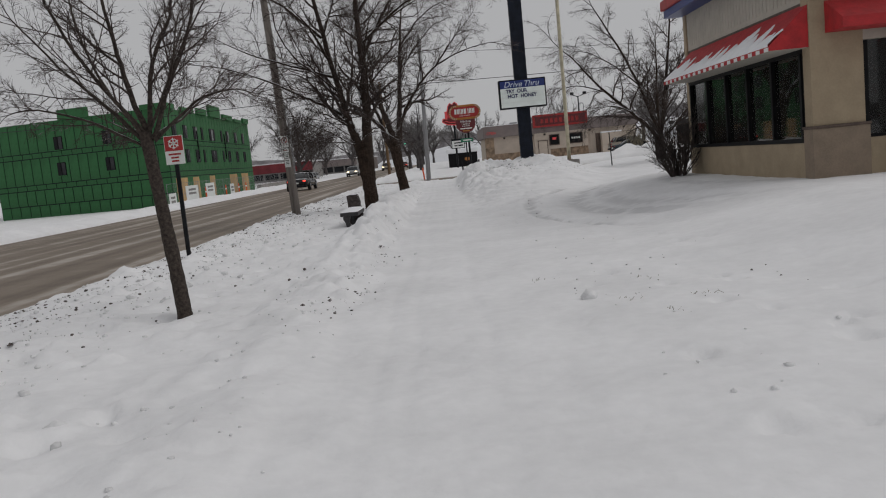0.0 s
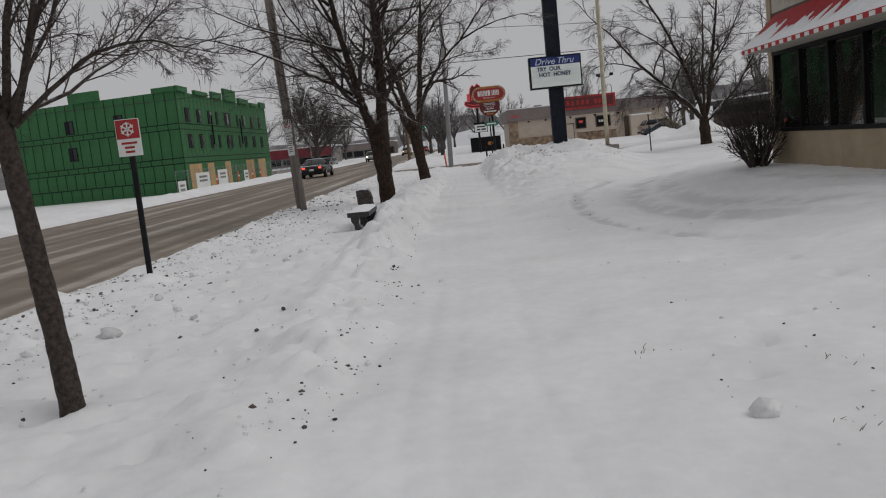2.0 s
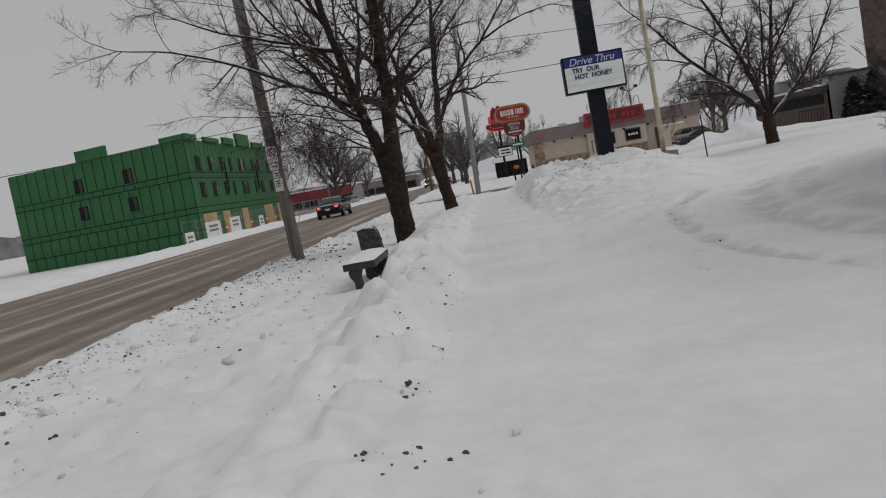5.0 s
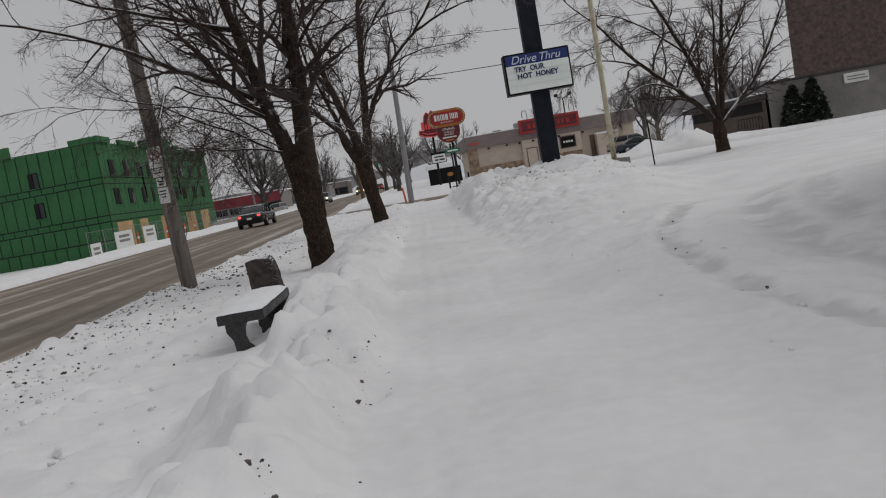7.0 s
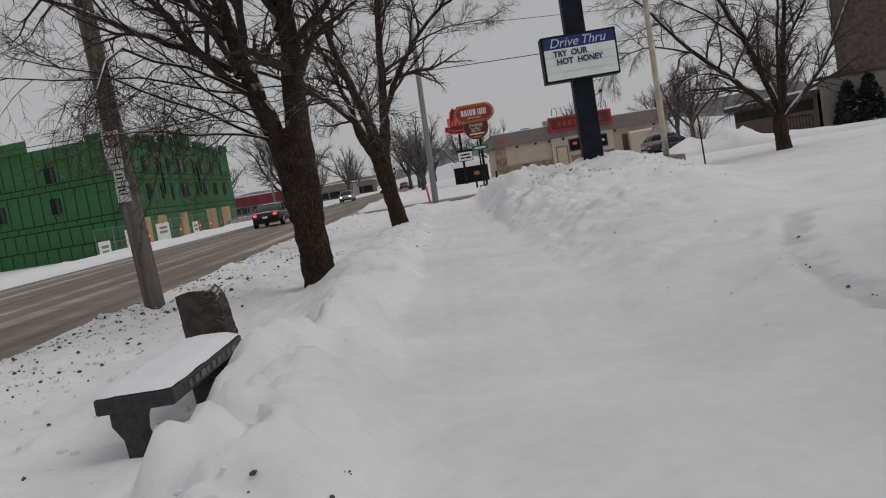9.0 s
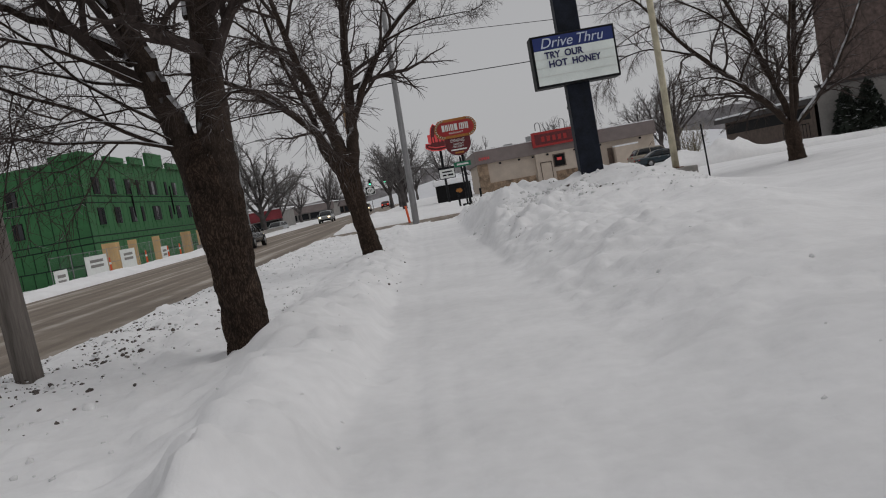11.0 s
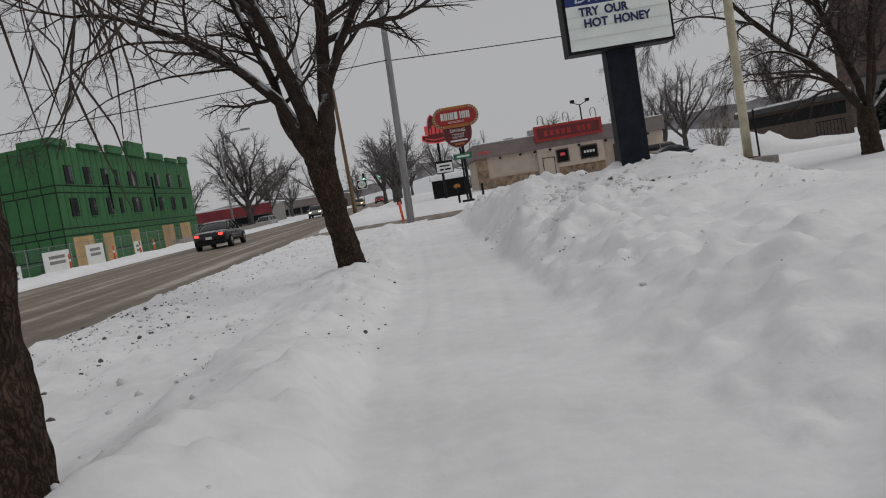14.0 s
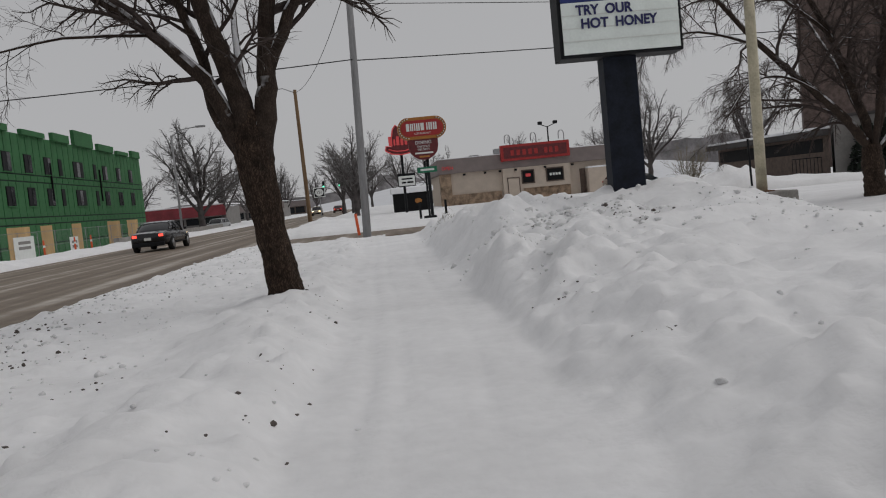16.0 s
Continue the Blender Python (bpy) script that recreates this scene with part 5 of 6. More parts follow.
# restaurant's road sign
cs = thing("restaurant_sign", (2.55, 69.0, gz(2.55, 69) - 0.2), "red and yellow oval restaurant sign on steel pole", "sign")
cz = cs.location.z


def oval(w, h, n=40):
    r = h / 2
    pts = []
    for k in range(n):
        a = 2 * math.pi * k / n
        pts.append(((w / 2 - r) * (1 if math.cos(a) >= 0 else -1) + r * math.cos(a), r * math.sin(a)))
    return pts


ZO = 5.03 - cz
tube_part("pole", [([(0.15, 0.3, 0), (0.15, 0.3, 4.0 - cz)], [0.09, 0.09])], 10, BLACKPAINT, cs)
ov = part("oval_cabinet", plate([(x, ZO + z) for x, z in oval(2.7, 1.22)], 0.0, 0.45), YELLOW, cs, "yellow bulb-lined oval rim")
part("oval_face", plate([(x, ZO + z) for x, z in oval(2.35, 0.88)], -0.03, -0.002), REDPAINT, ov)
for k, (x, z) in enumerate(oval(2.52, 1.05, 46)):
    bm = bmesh.new()
    bmesh.ops.create_icosphere(bm, subdivisions=1, radius=0.038, matrix=Matrix.Translation((x, -0.02, ZO + z)))
    part("bulb", bm, RUST if k % 2 else WHITE, ov)
for x, w, slim in ((-0.87, 0.17, 0), (-0.65, 0.17, 1), (-0.43, 0.07, 0), (-0.31, 0.19, 1), (-0.07, 0.19, 0), (0.25, 0.07, 0), (0.37, 0.20, 1), (0.62, 0.20, 1)):
    part("letter_block", box(x, x + w * (0.42 if slim else 1), -0.05, -0.032, ZO - 0.14, ZO + 0.27, 0.008), WHITE, ov)
    if slim:
        part("letter_block", box(x + w * 0.58, x + w, -0.05, -0.032, ZO - 0.14, ZO + 0.27, 0.008), WHITE, ov)
words("lettering", "RESTAURANT", 0.15, WHITE, ov, (0.0, -0.036, ZO - 0.30), depth=0.004)
sh = [(-0.82, -0.62), (-0.82, -1.0), (-0.74, -1.32), (-0.55, -1.55), (-0.3, -1.7), (0, -1.76), (0.3, -1.7), (0.55, -1.55), (0.74, -1.32), (0.82, -1.0), (0.82, -0.62)]
shd = part("shield_cabinet", plate([(x, ZO + z) for x, z in sh], 0.02, 0.42), DARKRED, cs, "maroon shield panel")
for k, (t_, s_) in enumerate((("DINING", 0.26), ("TAKEOUT", 0.16), ("DELIVERY", 0.16))):
    words("lettering", t_, s_, WHITE, shd, (0, 0.012, ZO - (0.80, 1.02, 1.18)[k]), depth=0.004)
part("text_bar", box(-0.5, 0.5, 0.008, 0.018, ZO - 1.42, ZO - 1.33), WHITE, shd)
part("text_bar", box(-0.28, 0.28, 0.008, 0.018, ZO - 1.62, ZO - 1.52), YELLOW, shd)

# street-name post in front of it
sp = thing("street_name_sign", (2.35, 66.2, gz(2.35, 66.2) - 0.2), "green street-name sign on a dark post", "sign")
qz = sp.location.z
part("post", box(-0.05, 0.05, -0.05, 0.05, 0, 3.1 - qz), BLACKPAINT, sp)
nm = part("name_plate", box(-0.42, 0.6, -0.07, -0.052, 2.48 - qz, 2.77 - qz), STREETGREEN, sp)
part("text_bar", box(-0.25, 0.45, -0.078, -0.0705, 2.575 - qz, 2.675 - qz), WHITE, nm)
part("foot", box(-0.3, 0.35, -0.3, 0.3, 0.1, 0.32, 0.04), BLACKPAINT, sp)
for x in (1.9, 3.25):
    tagged(part("short_post", box(x - 0.06, x + 0.06, 66.5, 66.62, gz(x, 66.5) - 0.2, 1.0, 0.01), BLACKPAINT), "short dark wooden post at the corner", "post", "short posts")

# neon hat sign further on
hs = thing("hat_sign", (1.9, 90, gz(1.9, 90) - 0.2), "red hat-shaped outline sign on a pole", "sign")
hz = hs.location.z
tube_part("pole", [([(0.1, 0.2, 0), (0.1, 0.2, 5.6 - hz)], [0.11, 0.11])], 8, BLACKPAINT, hs)
hat = [(-1.0, 5.25), (-0.5, 4.95), (0.3, 4.85), (1.0, 4.95), (1.5, 5.3), (1.45, 5.65), (1.0, 5.55), (0.95, 6.3), (0.75, 7.1), (0.45, 7.35), (0.2, 7.05), (-0.05, 7.25), (-0.3, 6.9), (-0.45, 6.2), (-0.5, 5.55), (-0.95, 5.6)]
hp = part("hat_panel", plate([(x - 0.15, z - hz) for x, z in hat], 0, 0.3), DARKRED, hs)
op = [(x - 0.15, -0.03, z - hz) for x, z in hat + hat[:1]]
tube_part("neon_outline", [(op, [0.055] * len(op))], 5, NEON, hp)
tube_part("neon_brim", [([(-0.9, -0.03, 5.35 - hz), (-0.3, -0.03, 5.15 - hz), (0.5, -0.03, 5.15 - hz), (1.2, -0.03, 5.4 - hz)], [0.05] * 4)], 5, NEON, hp)
for x, w, h in ((-0.85, 0.30, 0.75), (-0.45, 0.14, 0.5), (-0.22, 0.24, 0.72), (0.12, 0.22, 0.5), (0.45, 0.2, 0.5)):
    part("letter_block", box(x, x + w, -0.06, -0.002, 5.62 - hz, 5.62 + h - hz, 0.02), NEON, hp)
hb = part("letter_board", box(-0.4, 1.05, 0, 0.25, 2.25 - hz, 3.3 - hz, 0.02), BLACKPAINT, hs, "dark-framed white letter board")
part("letter_panel", box(-0.34, 0.99, -0.02, -0.002, 2.31 - hz, 3.10 - hz), WHITE, hb)
for k, (x0, x1) in enumerate(((-0.1, 0.8), (-0.1, 0.25), (0.35, 0.85))):
    part("text_bar", box(x0, x1, -0.032, -0.022, (2.8, 2.5, 2.5)[k] - hz, (2.92, 2.64, 2.64)[k] - hz), BLACKPAINT, hb)

# small dark hut and snowy roof behind the signs
hut = thing("dark_hut", (3.0, 96, 0), "small dark hut with a snow-covered roof", "building")
part("wall", box(-1.9, 1.5, 0, 3, -0.2, 1.75), DARKFRAME, hut)
part("roof", box(-2.1, 1.7, -0.2, 3.2, 1.755, 2.3, 0.1), SNOW_CLEAN, hut, "snow-covered roof")
part("round_badge", plate([(0.3 + 0.32 * math.cos(a), 1.0 + 0.22 * math.sin(a)) for a in np.linspace(0, 6.0, 14)], -0.04, -0.004), YELLOW, hut)

# route marker
rm = thing("route_marker", (-4.4, 83, gz(-4.4, 83) - 0.2), "white route marker on a steel post", "sign")
part("post", box(-0.03, 0.03, -0.03, 0.03, 0, 2.6), STEEL, rm)
rp = part("sign_plate", box(-0.4, 0.4, -0.05, -0.032, 1.95, 2.65, 0.01), WHITE, rm)
part("black_field", box(-0.36, 0.36, -0.056, -0.0505, 2.0, 2.6), BLACKPAINT, rp)
part("shield_face", plate([(0.3 * math.cos(a), 2.3 + 0.26 * math.sin(a)) for a in np.linspace(0, 6.0, 16)], -0.064, -0.0565), WHITE, rp)
words("lettering", "151", 0.28, BLACKPAINT, rp, (0, -0.066, 2.3), depth=0.002)

# orange marker beside the corner pole
om = thing("pole_marker", (-1.0, 52.6, gz(-1.0, 52.6) - 0.15), "orange plastic guy-wire marker beside the pole", "marker")
tube_part("sleeve", [([(0, 0, 0.25), (-0.06, 0, 1.0)], [0.05, 0.05])], 10, ORANGE, om)
tube_part("guy_wire", [([(0.02, 0, 0), (-0.06, 0, 1.0)], [0.012, 0.012])], 5, STEEL, om)
tagged(part("tactile_plate", box(-0.1, 1.6, 52.3, 54.25, -0.12, gz(0.6, 53.0) + 0.035, 0.01), ROAD), "wet slushy kerb ramp at the crossing", "kerb ramp", kind="structure")

# wires across the view
wire((-0.6, 53.5, 6.3), (-45, 53, 6.2), 0.5, 0.020)
wire((-0.6, 53.7, 6.3), (60, 60, 8.2), 0.6, 0.020)
wire((-0.55, 53.7, 8.3), (60, 60, 7.3), 0.5, 0.014)
wire((-5.1, 80, 9.1), (-0.5, 53.6, 9.1), 0.8, 0.014)


# ---- green building under construction ----
gb = thing("green_building", (0, 0, 0), "three-storey building wrapped in green sheathing, under construction", "building")
A_, B_, C_, D_ = (-29.2, 88.0), (-30.4, 131.0), (-56, 133), (-51.4, 94.0)
part("wall", poly([A_, B_, C_, D_], -1.6, 9.75), SEAM, gb, "dark seams between the sheathing panels")


def facade(p, q, cols, rows, z0, z1):
    """Sheathing panels along the wall from p to q, rows of uneven height, with dark joints."""
    p, q = np.array(p), np.array(q)
    ln = np.linalg.norm(q - p)
    ang = math.atan2(q[1] - p[1], q[0] - p[0])
    zs = [z0 + (z1 - z0) * f for f in rows]
    cache = {}
    for i in range(len(zs) - 1):
        n = cols + (i % 2)
        for k in range(n):
            w, h = ln / n, zs[i + 1] - zs[i]
            key = (round(w, 3), round(h, 3))
            if key not in cache:
                cache[key] = box(0.06, w - 0.06, -0.05, 0.005, 0.06, h - 0.06)
                me_ = bpy.data.meshes.new("panel")
                cache[key].to_mesh(me_), cache[key].free()
                me_.materials.append(GREEN)
                cache[key] = me_
            ob = new("panel", cache[key])
            ob.parent = gb
            c = p + (q - p) * (k / n)
            ob.matrix_basis = pose(c[0], c[1], zs[i], 0, 0, math.degrees(ang))
    return p, (q - p) / ln, ang


def on_wall(fr, s, z, w, h, name, material, proud=0.09, parent=None, label=""):
    p, u, ang = fr
    ob = part(name, box(-w / 2, w / 2, -proud, 0.0, -h / 2, h / 2, 0.01), material, parent or gb, label)
    c = p + u * s
    ob.matrix_basis = pose(c[0], c[1], z, 0, 0, math.degrees(ang))
    return ob


ROWS = (0, 0.14, 0.30, 0.355, 0.63, 0.685, 1.0)
near_f = facade(D_, A_, 17, ROWS, -1.1, 9.8)
street_f = facade(A_, B_, 29, ROWS, -1.1, 9.8)


def site_window(fr, s, z, w, h, panes=2):
    f = on_wall(fr, s, z, w, h, "window", DARKFRAME, 0.10)
    for k in range(panes):
        pw = w / panes
        g = part("pane", box(-w / 2 + k * pw + 0.06, -w / 2 + (k + 1) * pw - 0.06, -0.125, -0.102, -h / 2 + 0.07, h / 2 - 0.07), CARGLASS if k % 2 else BLACKPAINT, f)
    part("sill", box(-w / 2 - 0.05, w / 2 + 0.05, -0.16, -0.101, -h / 2 - 0.06, -h / 2 + 0.02), GREEN, f)
    return f


LN = math.hypot(A_[0] - D_[0], A_[1] - D_[1])
for s in (LN * 0.68, LN * 0.40):
    for z in (4.3, 7.2):
        site_window(near_f, s, z, 1.15, 1.5, 2)
for s, w in ((3.0, 1.6), (7.2, 1.6), (11.5, 1.6), (14.6, 0.9), (19.5, 2.8), (24.6, 0.9), (28, 1.6), (33, 1.6), (38, 1.6)):
    for z in (4.5, 7.3):
        site_window(street_f, s, z, w, 1.6, 3 if w > 2 else 2 if w > 1 else 1)
for s, w in ((3.6, 4.4), (9.4, 2.6), (17.0, 2.6), (29.0, 4.6), (36.5, 4.6)):
    on_wall(street_f, s, 0.55, w, 2.9, "plywood_sheet", PLY, 0.08)
for fr, s, w, h in ((near_f, LN * 0.51, 3.9, 1.1), (near_f, LN - 1.3, 2.6, 0.5), (street_f, 1.6, 3.4, 0.55), (street_f, 8.5, 5.0, 0.45), (street_f, 15.0, 4.2, 0.75), (street_f, 21.4, 5.6, 1.5), (street_f, 28.6, 5.4, 0.7), (street_f, 35, 4.6, 0.4), (street_f, 40.6, 3.6, 0.8)):
    o_ = on_wall(fr, s, 9.7 + h / 2, w, h, "parapet_step", GREEN, 0.35)
for s in (12, 26):
    o_ = on_wall(street_f, s, 5.9, 0.12, 3.4, "scaffold_rope", DARKFRAME, 0.2)

# site fence and banners along the far pavement
fence = thing("site_fence", (0, 0, 0), "grey chain-link site fence along the far pavement", "fence")
for k in range(18):
    y = 60.8 + 2.6 * k
    x = -20.5 - 0.0 * k
    tube_part("post", [([(x, y, -0.7), (x, y, 1.45)], [0.02, 0.02])], 6, GREYPOLE, fence)
for z in (1.42, 0.55, -0.25):
    tube_part("rail", [([(-20.5, 60.8, z), (-20.5, 105, z)], [0.014, 0.014])], 5, GREYPOLE, fence)
mesh_lines = []
for k in range(175):
    y = 60.8 + 0.25 * k
    mesh_lines += [([(-20.5, y, -0.3), (-20.5, y + 1.7, 1.42)], [0.0025] * 2), ([(-20.5, y + 1.7, -0.3), (-20.5, y, 1.42)], [0.0025] * 2)]
tagged(tube_part("wire_mesh", mesh_lines, 3, STEEL, fence), kind="stuff")
for y, w, z0, z1 in ((60.9, 1.6, -0.05, 0.7), (65.0, 3.2, -0.25, 1.15), (70.5, 2.6, -0.1, 1.2), (78.5, 1.4, -0.1, 0.9)):
    b_ = tagged(part("banner", box(-20.45, -20.42, y, y + w, z0, z1), WHITE), "white site banner tied to the fence", "banner", "fence banners")
    for k in range(2):
        part("text_bar", box(-20.418, -20.41, y + 0.2 * w, y + 0.8 * w, z1 - 0.42 - 0.3 * k, z1 - 0.25 - 0.3 * k), GREYWALL, b_)
for y in (63.5, 69.4, 73.8, 76.5):
    cn = thing("safety_marker", (-18.4, y, gz(-18.4, y) - 0.05), "orange and white plastic delineator by the fence", "marker", "safety markers")
    tube_part("tube", [([(0, 0, 0), (0, 0, 1.0)], [0.07, 0.045])], 8, ORANGE, cn)
    tube_part("band", [([(0, 0, 0.6), (0, 0, 0.72)], [0.066, 0.062])], 8, WHITE, cn)
tagged(part("low_wall", box(-18.2, -17.8, 80, 116, -0.5, 0.5, 0.02), CONCRETE), "low concrete wall edging the far pavement", "wall", kind="structure")
# far street lamp
sl = thing("street_lamp", (-16.5, 92, gz(-16.5, 92) - 0.1), "grey street lamp with a curved arm", "lamp")
tube_part("pole", [([(0, 0, 0), (0, 0, 8.2)], [0.11, 0.07])], 8, GREYPOLE, sl)
tube_part("arm", [([(0, 0, 8.1), (0.8, 0, 8.6), (2.2, 0, 8.75)], [0.05, 0.045, 0.04])], 6, GREYPOLE, sl)
part("lamp_head", box(2.0, 2.8, -0.15, 0.15, 8.66, 8.82, 0.04), STEEL, sl)
fl_ = thing("flood_lamp", (22.5, 128, 0), "twin floodlights on a dark pole behind the restaurant", "lamp")
tube_part("pole", [([(0, 0, -0.2), (0, 0, 8.9)], [0.12, 0.09])], 8, BLACKPAINT, fl_)
tube_part("arm", [([(-1.0, 0, 9.2), (0, 0, 8.8), (1.0, 0, 9.2)], [0.06] * 3)], 6, BLACKPAINT, fl_)
for x in (-1.2, 0.8):
    part("lamp_head", box(x, x + 0.5, -0.3, 0.3, 9.15, 9.55, 0.05), BLACKPAINT, fl_)


# ---- distant stores ----
def store(name, x0, x1, y, h, wall, band, label, bays):
    th = thing(name, (x0, y, 0), label, "building")
    w = x1 - x0
    part("wall", box(0, w, 0, 14, -0.3, h), wall, th)
    part("fascia", box(-0.3, w + 0.3, -0.5, -0.005, h - 1.3, h + 0.3), band, th)
    part("lying_snow", box(-0.2, w + 0.2, -0.4, 14.1, h + 0.305, h + 0.5, 0.03), SNOW_CLEAN, th)
    for k in range(bays):
        a = 0.4 + k * (w - 0.4) / bays
        f = part("window", box(a, a + (w - 0.4) / bays - 0.4, -0.1, -0.005, 0.4, h - 1.5), DARKFRAME, th)
        part("pane", box(a + 0.1, a + (w - 0.4) / bays - 0.5, -0.13, -0.102, 0.5, h - 1.6), CARGLASS, f)
    return th


store("red_store", -36, -24, 150, 2.9, GREYWALL, DULLRED, "low store with a red fascia across the road", 4)
store("white_store", -33, -21.5, 205, 3.2, GREYWALL, TAUPE, "pale store far down the road", 4)
store("brown_store", -30, -21, 255, 3.6, BROWNTRIM, TAUPE, "brown store far down the road", 3)
ts = thing("traffic_light", (-4.6, 205, 0), "traffic light with green lamp on a mast arm", "traffic light")
tube_part("pole", [([(0, 0, 0), (0, 0, 6.5)], [0.13, 0.1])], 8, GREYPOLE, ts)
tube_part("arm", [([(0, 0, 6.3), (-10, 0, 6.7)], [0.09, 0.05])], 6, GREYPOLE, ts)
for x in (-4.0, -7.5):
    hd = part("signal_head", box(x - 0.25, x + 0.25, -0.3, -0.06, 5.5, 7.0, 0.03), BLACKPAINT, ts)
    bm = bmesh.new()
    bmesh.ops.create_icosphere(bm, subdivisions=2, radius=0.2, matrix=Matrix.Translation((x, -0.32, 5.8)))
    part("green_lamp", bm, LAMPGREEN, hd)

# far wooded ridge; its pale grey stands in for haze
V, F = [], []
for k in range(361):
    a = radians(k)
    r = 700 + 60 * math.sin(3 * a)
    h = 19 + 30 * float(fbm(np.array(k * 0.06), np.array(0.7), 1.0, 3)) + 5 * float(fbm(np.array(k * 1.9), np.array(4.7), 1.0, 2))
    V += [(r * math.sin(a), r * math.cos(a), -2), (r * math.sin(a), r * math.cos(a), max(h, 9)), ((r + 90) * math.sin(a), (r + 90) * math.cos(a), max(h, 9) * 0.9)]
for k in range(360):
    for j in range(2):
        F.append((3 * k + j, 3 * k + 3 + j, 3 * k + 4 + j, 3 * k + 1 + j))
tagged(link_mesh("backdrop", V, F, HAZED_HILL), "wooded ridge on the horizon, haze painted in as pale grey", "hills", kind="structure")
hf = thing("snow_hill", (60, 260, -1), "pale snow-covered slope behind the restaurants", "hill")
V, F = [], []
for j in range(9):
    for i in range(25):
        x, y = (i - 12) * 7.0, j * 14.0
        V.append((x, y, 13 * math.sin(min(1, j / 6) * 1.57) * math.exp(-(((i - 12) / 10) ** 2)) + 0.8 * float(fbm(np.array(x), np.array(y), 0.05))))
for j in range(8):
    for i in range(24):
        F.append((j * 25 + i, j * 25 + i + 1, (j + 1) * 25 + i + 1, (j + 1) * 25 + i))
link_mesh("slope", V, F, HILLSNOW, hf, smooth=True)
far_tree((33, 120), 11, 0.8, 51, "bare tree behind the low building", "trees behind the lots")
far_tree((40, 150), 12, 0.8, 52, "bare tree on the slope", "trees behind the lots")
far_tree((27, 175), 11, 0.8, 53, "bare tree on the slope", "trees behind the lots")
far_tree((48, 190), 13, 0.9, 54, "bare tree on the slope", "trees behind the lots")
far_tree((36, 100), 10, 0.8, 55, "bare tree by the brick tower", "trees behind the lots")

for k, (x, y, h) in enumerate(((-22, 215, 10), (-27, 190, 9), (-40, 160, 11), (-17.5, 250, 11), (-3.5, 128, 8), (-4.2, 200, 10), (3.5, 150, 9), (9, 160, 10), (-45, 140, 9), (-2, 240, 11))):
    far_tree((x, y), h, 0.85, 80 + k, "bare tree far down the road, painted haze-grey")


# ---- memorial bench ----
bench = thing("stone_bench", (-2.03, 18.98, 0.0), "dark polished granite memorial bench half buried in snow", "bench")
part("seat", box(-0.21, 0.21, 0, 1.42, 0.272, 0.36, 0.012), GRANITE, bench)
V, F = [], []
rngs = np.random.RandomState(2)
for j in range(15):
    for i in range(8):
        u, v = i / 7, j / 14
        edge = min(1, 6 * min(u, 1 - u, v * 2.5, (1 - v) * 2.5))
        V.append((-0.205 + 0.41 * u, 0.008 + 1.40 * v, 0.361 + 0.05 * edge**0.5 + 0.008 * rngs.rand()))
for j in range(14):
    for i in range(7):
        F.append((j * 8 + i, j * 8 + i + 1, j * 8 + 9 + i, j * 8 + 8 + i))
link_mesh("lying_snow", V, F, SNOW_CLEAN, bench, smooth=True)
leg = [(-0.15, 0.27), (0.02, 0.27), (-0.01, 0.2), (-0.02, 0.13), (0.0, 0.06), (0.06, 0.0), (0.06, -0.2), (-0.10, -0.2), (-0.09, 0.0), (-0.10, 0.12), (-0.15, 0.2)]
for y in (0.03, 1.15):
    part("leg", plate(leg, y, y + 0.16), GRANITE, bench)
for k in range(9):
    part("engraved_bar", box(0.211, 0.214, 0.25 + 0.11 * k, 0.25 + 0.11 * k + 0.05 + 0.02 * (k % 3), 0.295, 0.335), ENGRAVE, bench)
stone = bmesh.new()
outl = [(-0.17, 0.2), (-0.19, 0.69), (-0.10, 0.71), (0.0, 0.705), (0.05, 0.715), (0.09, 0.66), (0.11, 0.57), (0.13, 0.42), (0.15, 0.3), (0.17, 0.12), (0.17, -0.2), (-0.17, -0.2)]
plate(outl, 1.425, 1.60, stone)
bmesh.ops.triangulate(stone, faces=stone.faces[:])
for _ in range(2):
    bmesh.ops.subdivide_edges(stone, edges=stone.edges[:], cuts=2, use_grid_fill=True)
for v in stone.verts:
    n_ = noise.noise_vector(v.co * 9)
    f_ = noise.noise_vector(v.co * 34)
    v.co += (Vector((n_.x * 0.014, n_.y * 0.016, n_.z * 0.012)) + f_ * 0.007) * (1.5 if v.co.x > 0.0 else 0.4)
part("standing_stone", stone, snowed(ROUGHSTONE.copy(), 0.5, 0.95, 0.75), bench, "rough-hewn brown granite end stone")


